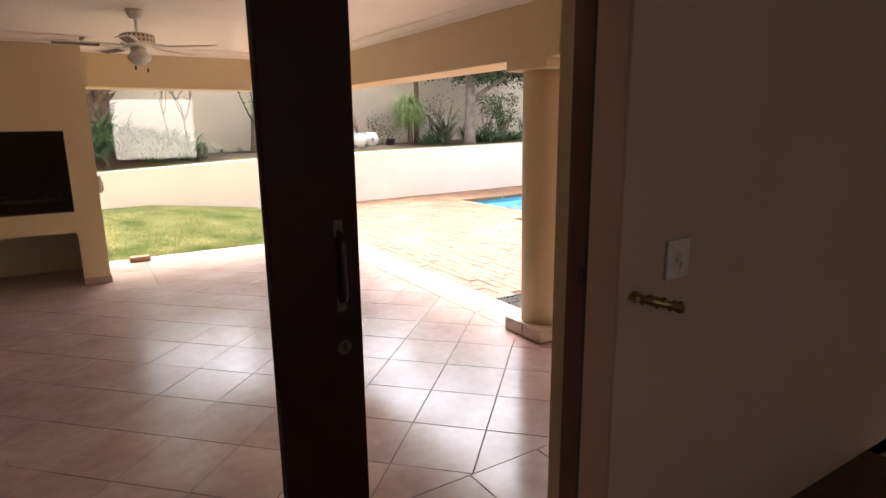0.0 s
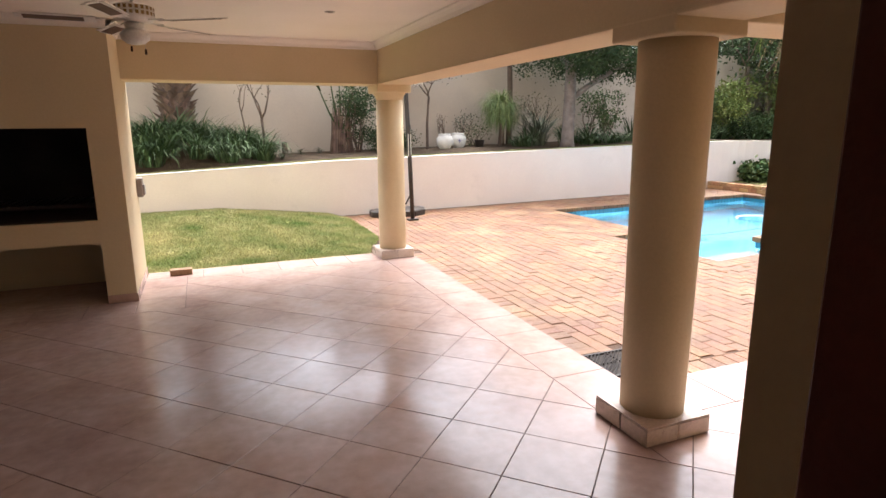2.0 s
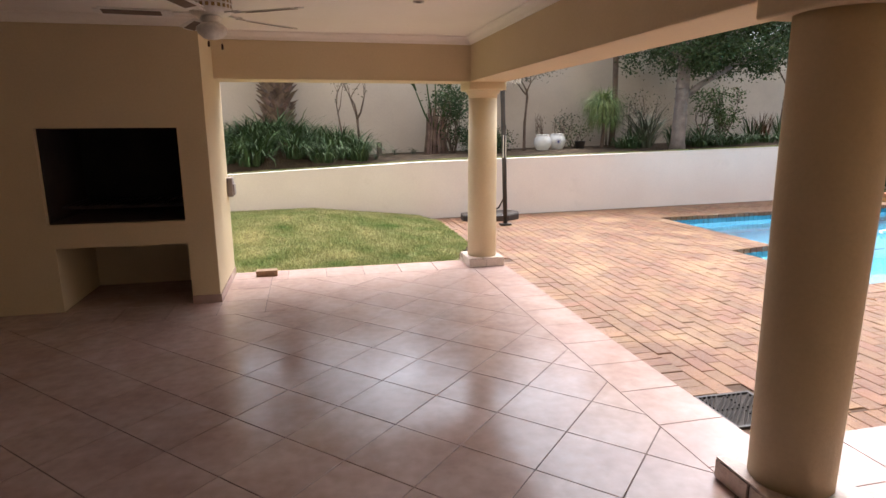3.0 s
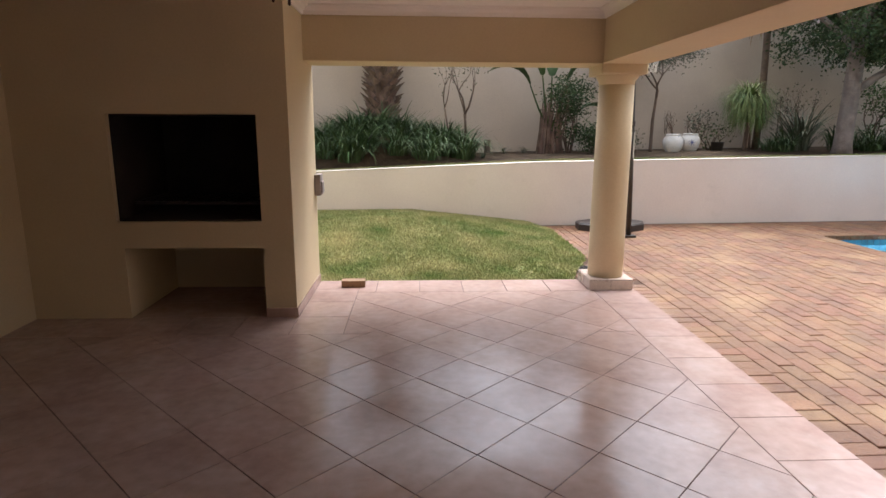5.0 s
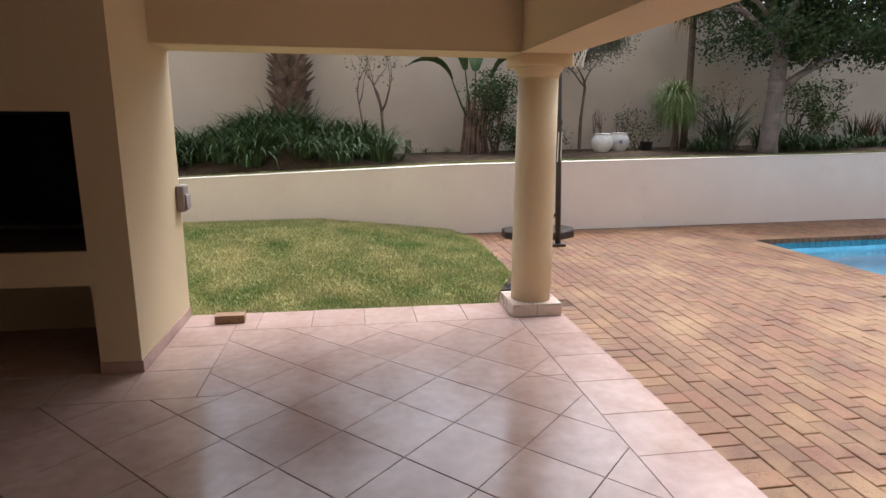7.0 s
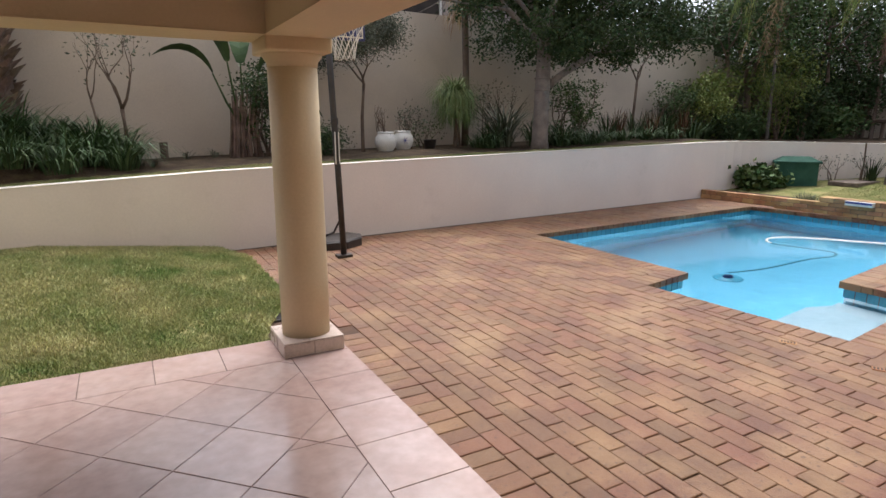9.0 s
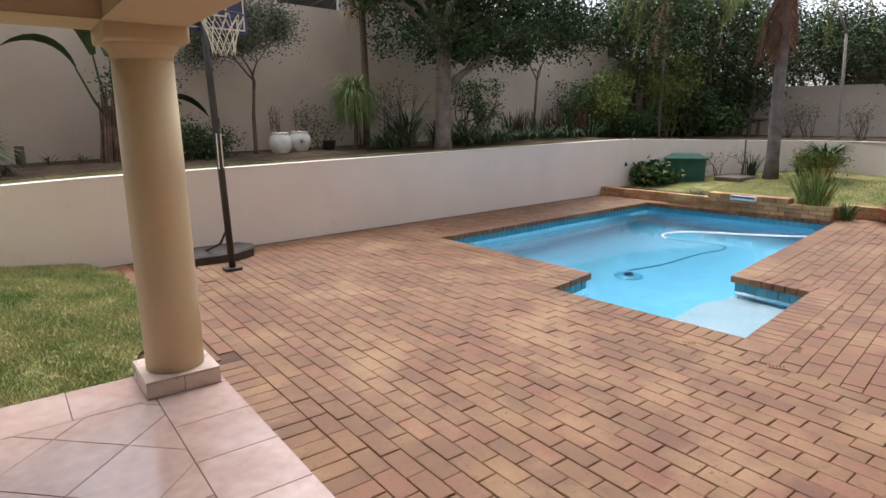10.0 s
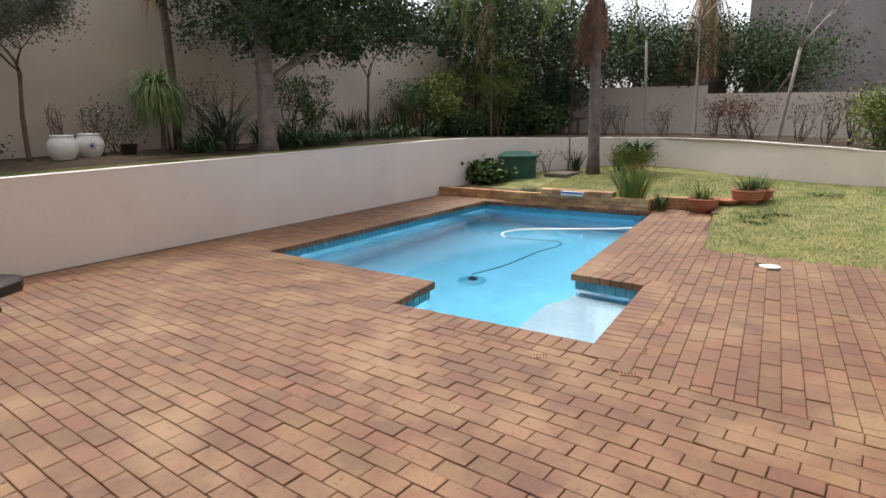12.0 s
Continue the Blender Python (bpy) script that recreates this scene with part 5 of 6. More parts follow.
# basketball stand
bb = thing("basketball_stand", "portable basketball stand with black post, base and blue backboard", "basketball hoop", (0, 0, 0))
bm = bmesh.new()
prism(bm, [(1.02, 3.30), (1.60, 3.28), (1.84, 3.44), (1.92, 3.66), (1.80, 3.86), (1.10, 3.86), (0.86, 3.72), (0.84, 3.46)], ZP + 0.0, ZP + 0.11, 0.02)
part("base", bm, BLACKPAINT, bb)
part("post", tube(bmesh.new(), [(1.40, 2.87, ZP), (1.395, 2.96, 1.0), (1.385, 3.05, 2.0), (1.38, 3.12, 2.75)], 0.036, 14), BLACKPAINT, bb, smooth=True)
part("post_foot", boxes((1.31, 1.49, 2.81, 2.93, ZP, ZP + 0.035), bevel=0.006), BLACKPAINT, bb)
bm = bmesh.new()
tube(bm, [(1.395, 2.92, 0.42), (1.45, 3.1, 0.22), (1.62, 3.5, ZP + 0.1)], 0.013, 8)
tube(bm, [(1.395, 2.92, 0.42), (1.36, 3.1, 0.22), (1.32, 3.6, ZP + 0.1)], 0.013, 8)
part("brace", bm, BLACKPAINT, bb)
part("collar", lathe(bmesh.new(), [(0.038, 0), (0.043, 0.01), (0.043, 0.07), (0.038, 0.08)], 14, (1.39, 3.0, 1.5)), BLACKPAINT, bb)
for i in (-1, 1):
    part("label_strip", boxes((1.39 + i * 0.022 - 0.006, 1.39 + i * 0.022 + 0.006, 2.935, 2.941, 1.05, 1.42)), WHITE, bb, "faded white printed strip")
bd = part("backboard", boxes((1.06, 1.86, 3.16, 3.20, 2.46, 3.14), bevel=0.01), BOARD, bb, "dark blue moulded backboard")
bm = boxes((1.09, 1.83, 3.152, 3.158, 2.49, 2.505), (1.09, 1.105, 3.152, 3.158, 2.505, 3.11), (1.815, 1.83, 3.152, 3.158, 2.505, 3.11), (1.27, 1.285, 3.152, 3.158, 2.62, 2.95), (1.63, 1.645, 3.152, 3.158, 2.62, 2.95), (1.285, 1.63, 3.152, 3.158, 2.62, 2.635))
part("backboard_frame", bm, STEEL, bd, "thin pale painted border lines")
HX, HY, HZ, HR = 1.46, 2.76, 2.57, 0.22
bm = bmesh.new()
tube(bm, [(HX + HR * math.cos(2 * math.pi * k / 28), HY + HR * math.sin(2 * math.pi * k / 28), HZ) for k in range(29)], 0.009, 6)
tube(bm, [(HX, HY + HR, HZ), (HX, 3.15, HZ)], 0.02, 6)
part("rim", bm, BLACKPAINT, bb)
bm = bmesh.new()
NS = 12
levels = [(HR, 0.0), (0.17, -0.11), (0.135, -0.21), (0.115, -0.30), (0.11, -0.37)]
for k in range(NS):
    for lv in range(4):
        for s in (-0.5, 0.5):
            a0 = 2 * math.pi * (k + 0.5 * (lv % 2)) / NS
            a1 = a0 + 2 * math.pi * s / NS
            (r0, z0), (r1, z1) = levels[lv], levels[lv + 1]
            tube(bm, [(HX + r0 * math.cos(a0), HY + r0 * math.sin(a0), HZ + z0), (HX + r1 * math.cos(a1), HY + r1 * math.sin(a1), HZ + z1)], 0.0042, 4, cap=False)
part("net", bm, NET, bb, "off-white cord net")

# the gap's shade is put in as a near-black strip along the wall foot
structure("ground_gap_shade", ribbon(bmesh.new(), [(0.3, wall_h(0.3) - 0.085, ZP - 0.006), (9.9, wall_h(9.9) - 0.085, ZP - 0.006)], 0.09, -0.2), SOOT_AND_SHADE, "black strip standing for the shaded gap between paving and retaining wall")

# drain grates
def grate(x, y, w, h, turn=0):
    e = thing("drain_grate", "square cast-iron drain grate with diagonal bars set in the paving", "drain", (x, y, ZP))
    e.matrix_basis = pose(x, y, ZP, 0, 0, turn)
    part("frame", boxes((-w, w, -h, -h + 0.02, -0.03, 0.008), (-w, w, h - 0.02, h, -0.03, 0.008), (-w, -w + 0.02, -h + 0.02, h - 0.02, -0.03, 0.008), (w - 0.02, w, -h + 0.02, h - 0.02, -0.03, 0.008)), BLACKPAINT, e)
    q = w - 0.02
    for sx in (-1, 1):
        for sy in (-1, 1):
            for k in range(5):
                t = 0.012 + k * q / 5.2
                u = q - t
                ends = [((t, 0.012), (q, u))] + ([((0.012, t), (u, q))] if k else [])
                for (ax, ay), (bx, by) in ends:
                    if sx * sy < 0:
                        ax, ay, bx, by = q - ax, ay, q - bx, by
                    part("bar", tube(bmesh.new(), [(sx * ax, sy * ay, 0.002), (sx * bx, sy * by, 0.002)], 0.0065, 4), BLACKPAINT, e)
    # shallow black sheet; the pit's darkness is in its colour
    part("pit", boxes((-w + 0.01, w - 0.01, -h + 0.01, h - 0.01, -0.03, -0.006)), SOOT_AND_SHADE, e)
    return e


grate(0.66, -3.54, 0.19, 0.19)
grate(0.22, 1.02, 0.10, 0.10, 8)
e = thing("inspection_cover", "round pale concrete inspection cover set in the paving", "manhole cover", (6.86, -2.18, ZP))
part("body", lathe(bmesh.new(), [(0.01, 0.0), (0.105, 0.0), (0.105, 0.009), (0.095, 0.012), (0.092, 0.008), (0.01, 0.008)], 32), RET_CAP, e, smooth=False)

for x, y, tn in ((5.10, -1.70, 8), (4.40, -1.80, 8), (3.79, -1.885, 8), (3.36, -1.93, -60), (3.30, -1.35, -60)):
    e = thing("air_brick", "perforated red vent brick end set flush in the paving", "vent brick", (x, y, ZP), "vent bricks")
    e.matrix_basis = pose(x, y, ZP + 0.004, 0, 0, tn)
    part("body", boxes((-0.055, 0.055, -0.026, 0.026, -0.02, 0.0), bevel=0.002), FACEBRICK, e)
    # thin black plates on the brick, coloured as the shade inside the slots
    for k in range(5):
        part("slot", boxes((-0.046 + k * 0.02, -0.034 + k * 0.02, -0.018, 0.018, 0.0003, 0.0012)), SOOT_AND_SHADE, e)

# pool cleaner and hose
e = thing("pool_cleaner", "dark blue round pool cleaner disc lying on the pool floor", "pool cleaner", (6.15, 1.15, -1.45))
part("skirt", lathe(bmesh.new(), [(0.19, 0.0), (0.18, 0.02), (0.1, 0.05), (0.05, 0.06)], 28), POOLTILE, e)
part("head", lathe(bmesh.new(), [(0.07, 0.05), (0.06, 0.12), (0.03, 0.16)], 16), BOARD, e, smooth=True)
HOSE = [(6.15, 1.15, -1.2), (6.4, 0.8, -0.8), (7.0, 0.62, -0.45), (7.35, 0.5, -0.32), (7.55, 0.62, -0.27), (7.45, 0.95, -0.24), (7.35, 1.35, WL - 0.012), (7.62, 1.58, WL - 0.008), (8.0, 1.48, WL - 0.008), (8.3, 1.15, WL - 0.008), (8.6, 0.7, WL - 0.008), (8.9, 0.3, WL - 0.008), (9.25, -0.02, WL - 0.01)]
HD = dense(HOSE, 5)
hs = thing("pool_hose", "white corrugated pool cleaner hose floating on the water", "pool hose", (0, 0, 0))
part("floating_hose", tube(bmesh.new(), HD[30:], 0.021, 8), WHITE, hs, smooth=True)
part("sunken_hose", tube(bmesh.new(), HD[:31], 0.019, 8), POOLTILE, hs, "blue ribbed hose under water", smooth=True)

# light switch, tieback hook, wall box, door handle, downlights
e = thing("light_switch", "square white single light switch on the room wall", "light switch", (-1.184, -6.513, 1.185))
part("plate", boxes((-0.052, 0.052, -0.012, 0.0, -0.062, 0.062), bevel=0.004), WHITE, e)
knob = bmesh.new()
tube(knob, [(-0.004, -0.0125, 0.006), (-0.004, -0.024, 0.006), (-0.004, -0.03, 0.006)], [0.017, 0.015, 0.011], 20)
part("dimmer_knob", knob, WHITE, e, smooth=False)
part("toggle", boxes((0.004, 0.016, -0.018, -0.0125, -0.032, -0.014), bevel=0.002), WHITE, e)
for z in (-0.045, 0.045):
    part("screw", lathe(bmesh.new(), [(0.003, 0), (0.003, 0.002)], 8, (0, -0.0135, z)), STEEL, e)
e = thing("curtain_hook", "ornate aged-brass curtain tieback hook on the wall", "tieback hook", (-1.305, -6.513, 1.075))
bm = bmesh.new()
pts = [(-0.07, -0.015, 0.02), (-0.04, -0.05, 0.012), (0.0, -0.075, 0.0), (0.04, -0.08, -0.012), (0.075, -0.07, -0.022)]
tube(bm, pts, [0.010, 0.014, 0.011, 0.017, 0.009], 10)
for k in range(10):
    f = k / 9 * 3.99
    a, b = Vector(pts[int(f)]), Vector(pts[int(f) + 1])
    c = a.lerp(b, f % 1) + Vector((0, 0, 0.012 * (-1) ** k))
    lathe(bm, [(0.001, -0.008), (0.008, -0.003), (0.008, 0.003), (0.001, 0.008)], 8, c)
part("scroll", bm, BRASS, e)
part("rosette", lathe(bmesh.new(), [(0.022, -0.005), (0.018, 0.005)], 14, (-0.07, -0.01, 0.02)), BRASS, e)
h = part("handle", tube(bmesh.new(), [(-2.238, -6.39, 1.365), (-2.238, -6.418, 1.358), (-2.238, -6.424, 1.34), (-2.238, -6.424, 1.225), (-2.238, -6.418, 1.207), (-2.238, -6.39, 1.20)], 0.0055, 10), DARKMETAL, door, "worn satin steel D-shaped pull handle", smooth=True)
for s in (1.372, 1.193):
    part("foot", boxes((-2.250, -2.226, -6.394, -6.39, s - 0.02, s + 0.02), bevel=0.0015), DARKMETAL, h)
h = part("lock_escutcheon", tube(bmesh.new(), [(-2.235, -6.39, 1.085), (-2.235, -6.394, 1.085)], 0.018, 20), DARKMETAL, door, "round worn keyhole plate")
# black plate whose colour stands for the dark hole
part("keyhole", boxes((-2.238, -2.232, -6.396, -6.394, 1.076, 1.094)), SOOT_AND_SHADE, h)
e = thing("strike_plate", "small dark latch plate in the red door jamb", "latch", (-1.4005, -6.33, 1.12))
part("plate", boxes((-0.002, 0.0, -0.012, 0.012, -0.03, 0.03)), BLACKPAINT, e)
e = thing("wall_socket_box", "weathered grey outdoor socket box on the pillar side", "socket box", (-2.56, 0.35, 0.95))
part("box", boxes((0, 0.06, -0.07, 0.07, -0.1, 0.1), bevel=0.012), GREYWALL, e)
part("cover", boxes((0.06, 0.075, -0.055, 0.055, -0.08, 0.03), bevel=0.005), GREYWALL, e)
for x, y in ((-0.86, -1.68), (-0.92, -2.95), (-0.9, -4.3)):
    e = thing("downlight", "small recessed chrome-rimmed downlight in the patio ceiling", "downlight", (x, y, 2.4635), "downlights")
    part("ring", lathe(bmesh.new(), [(0.026, -0.001), (0.04, -0.006), (0.043, 0.0)], 24, cap=False), STEEL, e)
    part("lens", lathe(bmesh.new(), [(0.001, -0.002), (0.027, -0.002)], 20), SOOT_AND_SHADE, e)
e = thing("fire_grid", "black iron cooking grid inside the sooty braai", "grill", (-3.34, -0.15, 0.775))
for k in range(16):
    part("bar", tube(bmesh.new(), [(-0.5 + k * 0.066, -0.3, 0.12), (-0.5 + k * 0.066, 0.3, 0.12)], 0.006, 5), BLACKPAINT, e)
for s in (-1, 1):
    part("support", boxes((-0.52, 0.52, s * 0.29 - 0.01, s * 0.29 + 0.01, 0.09, 0.114)), BLACKPAINT, e)
e = thing("wall_pipe_stub", "short dark cut pipe stub by the boundary wall", "pipe", (-0.22, 6.5, 1.03))
part("tube", lathe(bmesh.new(), [(0.06, -0.05), (0.06, 0.2), (0.045, 0.2), (0.045, 0.05)], 14), BARK_DARK, e)

# neighbour's tall wall and house beyond the east boundary
nb = thing("neighbour_house", "tall grey rendered neighbouring house wall beyond the boundary", "house", (0, 0, 0))
part("wall", boxes((26.0, 26.4, -14.0, 1.9, 0.0, 8.5)), GREYWALL, nb)
part("coping", boxes((25.9, 26.5, -14.05, 1.95, 8.5, 8.65)), MORTAR, nb)
nh = thing("neighbour_house", "pale neighbouring house with a dark window above the boundary wall", "house", (0, 0, 0))
part("wall", boxes((2.0, 5.2, 10.5, 16.0, 0.0, 4.6), (6.9, 12.0, 10.5, 16.0, 0, 4.6), (5.2, 6.9, 10.5, 16.0, 0, 3.9)), GREYWALL, nh)
part("roof", boxes((1.6, 12.4, 10.1, 16.4, 5.6, 5.8)), MORTAR, nh)
w = part("window", boxes((5.2, 6.9, 10.6, 10.65, 3.9, 5.6)), SOOT_AND_SHADE, nh)
part("frame", boxes((5.2, 5.26, 10.55, 10.6, 3.9, 5.6), (6.84, 6.9, 10.55, 10.6, 3.9, 5.6)), WHITE, w)
e = thing("gazebo", "dark gazebo roof with a pale ridge seen over the wall", "garden building", (23.0, 3.2, 0))
bm = bmesh.new()
top = bm.verts.new((0, 0, 4.1))
rg = [bm.verts.new((1.5 * math.cos(2 * math.pi * k / 8), 1.5 * math.sin(2 * math.pi * k / 8), 3.45)) for k in range(8)]
for k in range(8):
    bm.faces.new((rg[k], rg[(k + 1) % 8], top))
bm.faces.new(list(reversed(rg)))
part("roof", bm, MORTAR, e)
part("body", lathe(bmesh.new(), [(1.25, 0), (1.25, 3.44)], 8), BARK_DARK, e)

# room floor and window
structure("window_back", boxes((-2.42, -1.72, -11.30, -11.29, 1.3, 1.85)), GLASS).visible_shadow = False

# lawn grass
def grass(name, count, xr, yr, zf, test, seed, h=0.028):
    rnd = random.Random(seed)
    verts, faces = [], []
    n = 0
    while n < count:
        x, y = rnd.uniform(*xr), rnd.uniform(*yr)
        if not test(x, y):
            continue
        z = zf(x, y) - 0.004
        a = rnd.uniform(0, 6.283)
        hh = h * rnd.uniform(0.5, 1.3)
        dx, dy = math.cos(a) * 0.004, math.sin(a) * 0.004
        lx, ly = rnd.gauss(0, 0.5) * hh, rnd.gauss(0, 0.5) * hh
        k = len(verts)
        verts += [(x - dx, y - dy, z), (x + dx, y + dy, z), (x + lx, y + ly, z + hh)]
        faces.append((k, k + 1, k + 2))
        n += 1
    me = bpy.data.meshes.new(name)
    me.from_pydata(verts, [], faces)
    me.materials.append(BLADE)
    return tagged(new(name, me), "short patchy green and straw lawn grass", "", "", "stuff")


grass("lawn_grass", 220000, (-4.2, 0.4), (0.40, 3.9), lawn_z, lambda x, y: x < lawn_edge(y) + 0.02 * math.sin(y * 30) and y < wall_h(x) - 0.01 and y > 0.40 + 0.015 * math.sin(x * 25), 1)
grass("lawn_grass_east", 90000, (7.3, 13.6), (-4.5, 2.9), lambda x, y: east_z(x), lambda x, y: (x > 10.5 or y < -1.36 + 0.17 * (x - 7.3)) and not (x < 10.6 and y > -0.9), 2)
grass("bed_grass", 45000, (-4.6, 14), (3.7, 5.6), lambda x, y: bed_z(x, y), lambda x, y: wall_h(x) + 0.2 < y < wall_h(x) + 0.55 + 0.3 * noise.noise((x, y, 3)) and x < 10.5, 3)


# ---- patio tiles ----
OX, OY, PITCH = -1.33, -1.61, 0.2864
FIELDS = [(-2.15, 0.035, -1.12, -0.02), (-5.98, 0.035, -5.62, -1.12), (0.035, 7.18, -5.62, -4.35)]


def inside(x, y):
    return any(a - 1e-6 <= x <= b + 1e-6 and c - 1e-6 <= y <= d + 1e-6 for a, b, c, d in FIELDS)


def tile(poly, shared=None):
    n = len(poly)
    c = (sum(p[0] for p in poly) / n, sum(p[1] for p in poly) / n)
    if area(poly) < 0.0015:
        return
    r = math.sqrt(abs(area(poly))) / 2
    k = 1 - 0.0023 / r
    loc = [((p[0] - c[0]) * k, (p[1] - c[1]) * k) for p in poly]
    key = tuple(round(v, 3) for q in loc for v in q)
    if key not in TILES:
        me = bpy.data.meshes.new("tile")
        bm = prism(bmesh.new(), loc, -0.008, 0.0, 0.0015)
        bm.to_mesh(me)
        bm.free()
        me.materials.append(TILE)
        TILES[key] = me
    o = new("tile", TILES[key])
    o.parent = floor
    o.matrix_basis = Matrix.Translation((c[0], c[1], TRND.uniform(-0.0006, 0.0006)))


TILES, TRND = {}, random.Random(4)
for i in range(-20, 34):
    for j in range(-16, 8):
        if (i + j) % 2:
            continue
        x, y = OX + i * PITCH, OY + j * PITCH
        q = [(x, y), (x + PITCH, y - PITCH), (x + 2 * PITCH, y), (x + PITCH, y + PITCH)]
        if all(inside(*p) for p in q) and inside(x + PITCH, y):
            tile(q)
        else:
            for f in FIELDS:
                c = clip(q, *f)
                if len(c) > 2:
                    tile(c)


def tile_row(x0, x1, y0, y1, along, start, step=0.405):
    lo, hi = (x0, x1) if along == "x" else (y0, y1)
    a = start
    while a > lo:
        a -= step
    while a < hi:
        s, e = max(a, lo), min(a + step, hi)
        if e - s > 0.02:
            tile([(s, y0), (e, y0), (e, y1), (s, y1)] if along == "x" else [(x0, s), (x1, s), (x1, e), (x0, e)])
        a += step


tile_row(0.035, 0.43, -4.35, -0.02, "y", -0.02)
tile_row(-2.15, 0.43, -0.02, 0.392, "x", 0.035)
tile_row(-2.55, -2.15, -1.12, 0.392, "y", -1.12)
tile_row(-5.98, -2.55, -1.12, -0.71, "x", -2.55)
tile_row(-3.85, -2.8, -0.71, 0.2, "y", -0.71)
tile_row(0.43, 7.18, -4.35, -3.945, "x", 0.43)
tile_row(-5.98, 7.18, -6.02, -5.62, "x", -1.75)
tile_row(-5.98, 7.18, -6.165, -6.02, "x", -1.75)
tile_row(-4.285, -1.43, -10.0, -6.44, "y", -6.47)

# ---- clay paving ----
PB_W, PB_L, JOINT = 0.1175, 0.2225, 0.0026
COPE_MID = offset(POOL, 0.12)


def in_poly(x, y, poly):
    c = False
    for (x0, y0), (x1, y1) in zip(poly, poly[1:] + poly[:1]):
        if (y0 > y) != (y1 > y) and x < (x1 - x0) * (y - y0) / (y1 - y0) + x0:
            c = not c
    return c


SEAM_X = 0.655 + 23 * PB_W
TURN = radians(8.0)
CROSS_O = (3.47, -1.80)


def seam(x, y):
    """True where the courses turn to run along the long side of the pool."""
    return (x > SEAM_X and y < -1.66) or (x > 3.9 and -1.75 <= y < -0.5) or (x > 5.5 and y < 0.4)


bricks = []
JR = random.Random(6)
# header course along the patio
y = 0.35
while y > -3.93:
    if not (-3.74 < y - 0.05 < -3.34):
        bricks.append((0.435, 0.655, y - 0.115, y, 0))
    y -= 0.115
x = 0.66
while x < 7.3:
    bricks.append((x, x + 0.107, -3.935, -3.72, 0))
    x += 0.107
# field with courses along y
cuts = []
col = 0
x = 0.655 - 6 * PB_W
while x < 10.0:
    y = -3.9095 + (0 if col % 2 else PB_L / 2) - PB_L
    while y < 4.8:
        cx, cy = x + PB_W / 2, y + PB_L / 2
        y0, y1 = max(y, -3.715), min(y + PB_L, wall_h(cx) - 0.062 + JR.uniform(-0.014, 0.006))
        ok = y1 - y0 > 0.04 and not seam(cx, cy) and not in_poly(cx, cy, COPE_MID)
        if cx < 0.66:
            ok = ok and y0 > 0.39 and cx > lawn_edge(cy) + 0.05 and not (abs(cx - 0.22) < 0.13 and abs(cy - 1.02) < 0.19)
        if 0.47 < cx < 0.86 and -3.80 < cy < -3.28:
            ok = False
        if cx > 9.7 and cy < 4.6 and cy > 0.1 and cx > 9.72:
            ok = ok and cx < 9.95 and (cy > 2.95)
        if ok:
            bricks.append((x, x + PB_W, y0, y1, 1))
        y += PB_L
    x += PB_W
    col += 1
# field with courses along the long side of the pool, cut off at the seam
ct, sn = math.cos(TURN), math.sin(TURN)


def world_xy(u, v):
    return CROSS_O[0] + u * ct - v * sn, CROSS_O[1] + u * sn + v * ct


for row in range(-24, 16):
    for k in range(-4, 36):
        u, v = (k + 0.5 * (row % 2)) * PB_L, row * PB_W
        cx, cy = world_xy(u + PB_L / 2, v + PB_W / 2)
        lawn = cx > 7.38 and cy < -1.36 + 0.17 * (cx - 7.3)
        if lawn or in_poly(cx, cy, COPE_MID) or (cx > 9.8 and cy > 0.05) or cx > 10.45 or cy > 0.6 or math.hypot(cx - 6.86, cy + 2.18) < 0.13:
            continue
        q = [world_xy(u, v), world_xy(u + PB_L, v), world_xy(u + PB_L, v + PB_W), world_xy(u, v + PB_W)]
        if not (seam(cx, cy) or (cy < -1.7 and max(p[0] for p in q) > SEAM_X)):
            continue
        q = clip(q, SEAM_X if cy < -1.6 else -9, 12, -3.715, 5)
        if len(q) > 2 and area(q) > 0.0009:
            cuts.append(q)


def far_from_walk(b):
    cx, cy = (b[0] + b[1]) / 2, (b[2] + b[3]) / 2
    return math.hypot(cx - 1.15, cy + 1.1)


bricks.sort(key=far_from_walk)
PMESH = {}
many = bmesh.new()
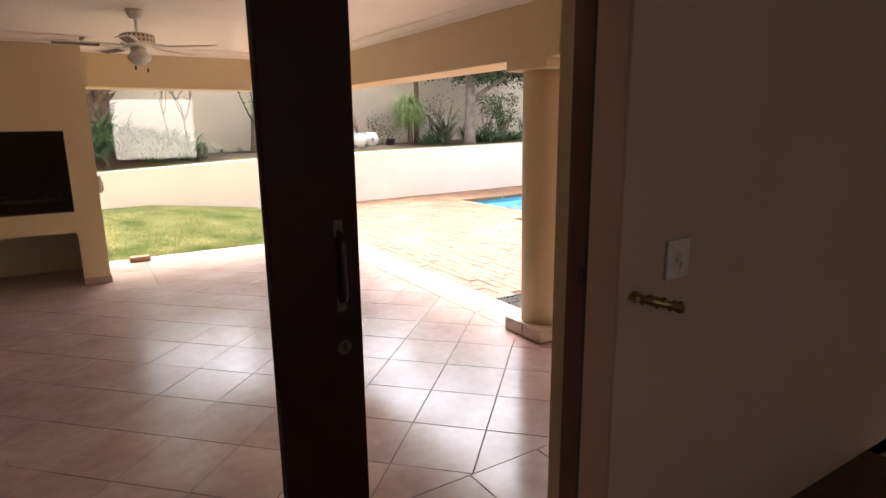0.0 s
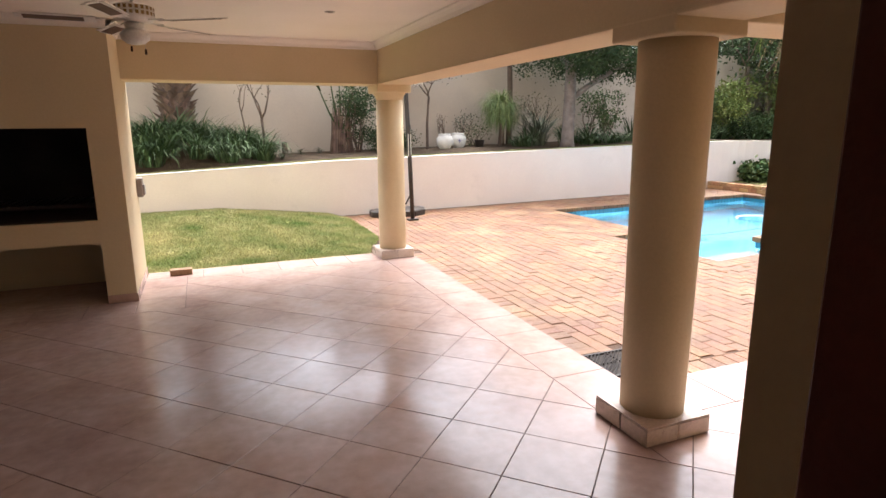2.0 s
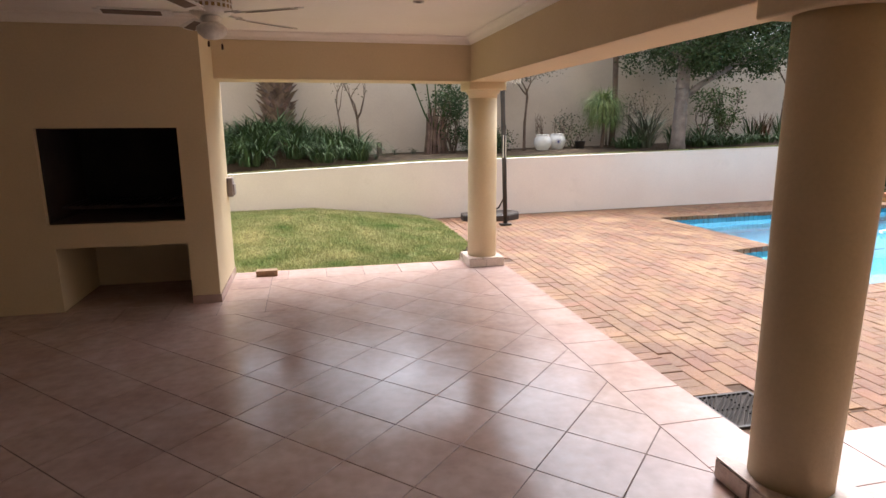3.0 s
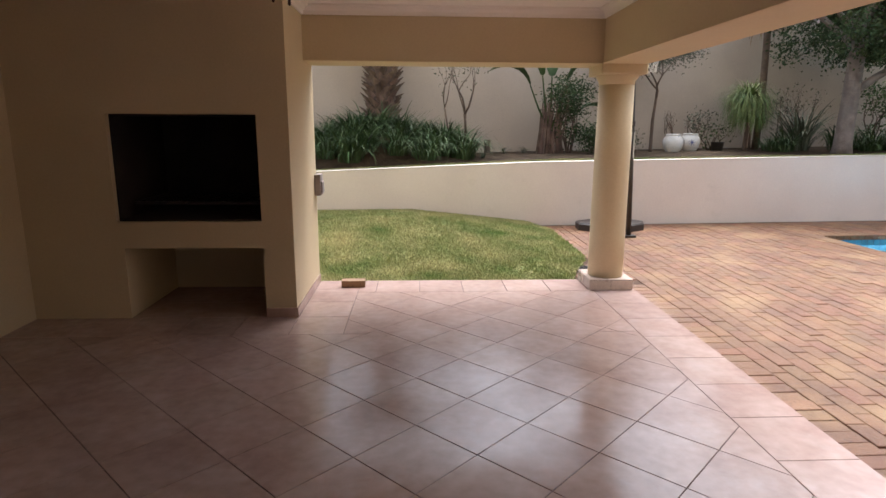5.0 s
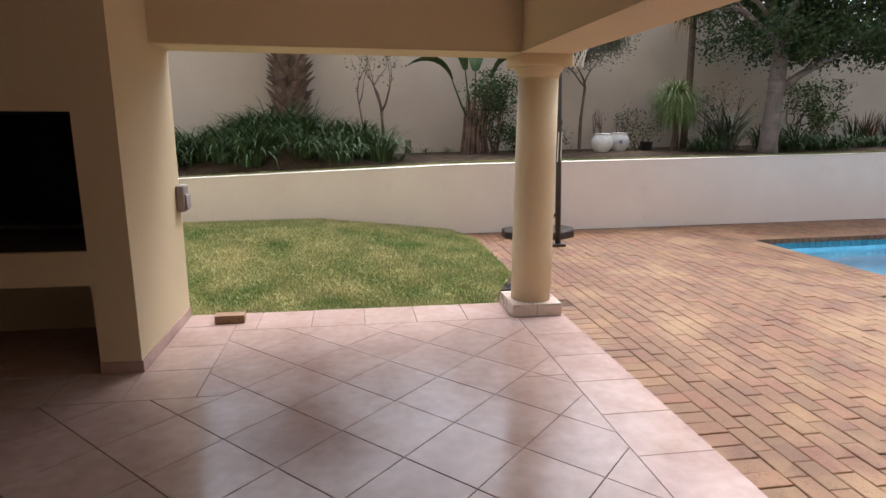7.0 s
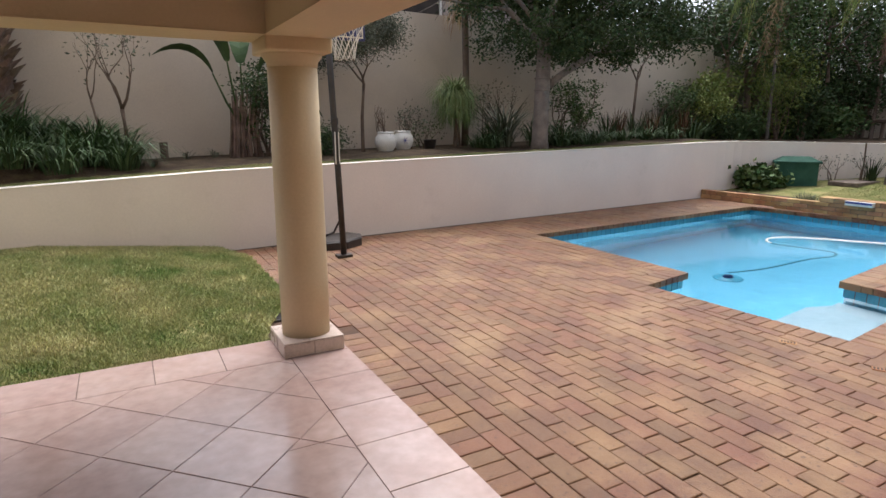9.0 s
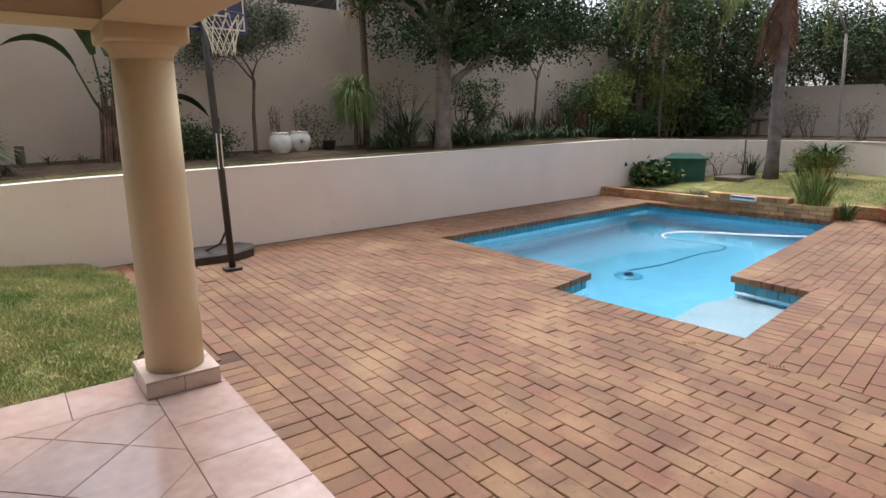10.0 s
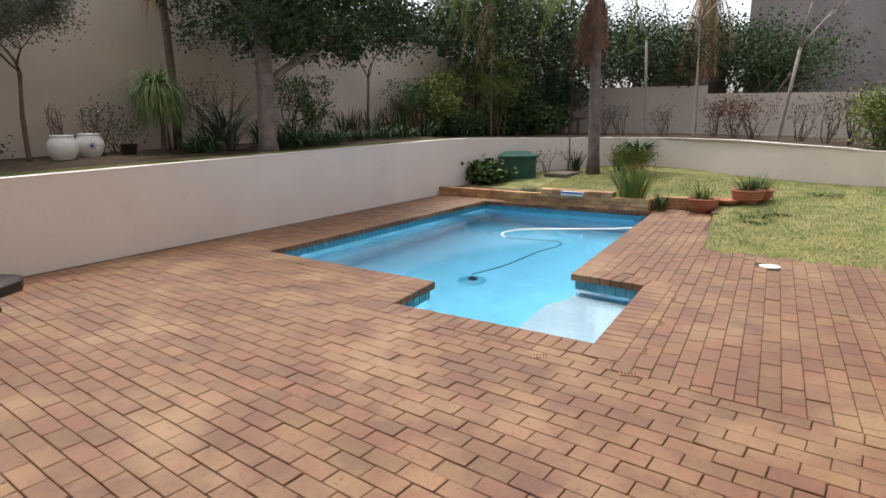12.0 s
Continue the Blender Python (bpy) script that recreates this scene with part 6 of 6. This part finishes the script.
for k, (x0, x1, y0, y1, _) in enumerate(bricks):
    j = JOINT * JR.uniform(0.5, 1.4)
    dz, tx, ty = JR.gauss(0, 0.0016), JR.gauss(0, 0.006), JR.gauss(0, 0.006)
    w, l = x1 - x0, y1 - y0
    if k < 300:
        key = (round(w, 2), round(l, 2))
        if key not in PMESH:
            me = bpy.data.meshes.new("paver")
            bm = boxes((-w / 2 + JOINT, w / 2 - JOINT, -l / 2 + JOINT, l / 2 - JOINT, -0.03, 0.0), bevel=0.0035, seg=1)
            bm.to_mesh(me)
            bm.free()
            me.materials.append(PAVER)
            PMESH[key] = me
        o = new("paver", PMESH[key])
        o.parent = paving
        o.matrix_basis = Matrix.LocRotScale(((x0 + x1) / 2 + JR.gauss(0, 0.001), (y0 + y1) / 2 + JR.gauss(0, 0.001), ZP + dz), Euler((tx, ty, JR.gauss(0, 0.006))), None)
    else:
        c = ((x0 + x1) / 2, (y0 + y1) / 2)
        v = [[many.verts.new((c[0] + sx * (w / 2 - j - ins), c[1] + sy * (l / 2 - j - ins), ZP + z + dz + (sx * w * ty + sy * l * tx) * 0.5)) for sx, sy in ((-1, -1), (1, -1), (1, 1), (-1, 1))] for ins, z in ((0, -0.03), (0, -0.003), (0.0035, 0.0))]
        for a, b in zip(v, v[1:]):
            for i in range(4):
                many.faces.new((a[i], a[(i + 1) % 4], b[(i + 1) % 4], b[i]))
        many.faces.new(v[2])
for q in cuts:
    n = len(q)
    c = (sum(p[0] for p in q) / n, sum(p[1] for p in q) / n)
    k = 1 - 0.0028 / (math.sqrt(area(q)) / 2)
    prism(many, [(c[0] + (p[0] - c[0]) * k, c[1] + (p[1] - c[1]) * k) for p in q], ZP - 0.03, ZP + JR.gauss(0, 0.0012), 0.002)
fieldp = obj("paver_field", many, PAVER_MANY)
fieldp.parent = paving
tagged(fieldp, kind="stuff")

# coping bricks round the pool
coping = thing("pool_coping", "rounded clay brick coping round the swimming pool", "pool coping")
CMESH = {}
inner, outer = offset(POOL, -0.018), offset(POOL, 0.215)
for i in range(len(POOL)):
    a, b = Vector(inner[i]), Vector(inner[(i + 1) % len(POOL)])
    c, d = Vector(outer[i]), Vector(outer[(i + 1) % len(POOL)])
    u = (b - a).normalized()
    n = Vector((u.y, -u.x))
    s0, s1 = min(0, (c - a).dot(u)), max((b - a).length, (d - a).dot(u))
    e0, e1 = max(0, (c - a).dot(u)), min((b - a).length, (d - a).dot(u))
    count = max(1, round((e1 - e0) / 0.113))
    st = (e1 - e0) / count
    ang = math.atan2(u.y, u.x)
    key = round(st, 3)
    if key not in CMESH:
        me = bpy.data.meshes.new("coping_brick")
        bm = boxes((0.003, st - 0.003, -0.233, 0.0, -0.066, 0.004), bevel=0.008, seg=2)
        bm.to_mesh(me)
        bm.free()
        me.materials.append(PAVER)
        CMESH[key] = me
    for k in range(count):
        o = new("coping_brick", CMESH[key])
        o.parent = coping
        p = a + u * (e0 + k * st)
        o.matrix_basis = Matrix.LocRotScale((p.x, p.y, ZP + 0.002 + JR.gauss(0, 0.0008)), Euler((0, 0, ang)), None)
for i in range(len(POOL)):
    pv, cv, nv = Vector(POOL[i - 1]), Vector(POOL[i]), Vector(POOL[(i + 1) % len(POOL)])
    u, v = (cv - pv).normalized(), (nv - cv).normalized()
    if u.x * v.y - u.y * v.x > 0:
        nu, nw = Vector((u.y, -u.x)), Vector((v.y, -v.x))
        I, O = Vector(inner[i]), Vector(outer[i])
        q = [I, I + nu * 0.233, O, I + nw * 0.233]
    else:
        nu, nw = Vector((u.y, -u.x)), Vector((v.y, -v.x))
        I, O = Vector(inner[i]), Vector(outer[i])
        q = [O, O - nw * 0.233, I, O - nu * 0.233]
    q = [tuple(p) for p in q]
    if area(q) < 0:
        q.reverse()
    bm = prism(bmesh.new(), q, ZP - 0.066, ZP + 0.0045, 0.004)
    part("coping_brick", bm, PAVER, coping)
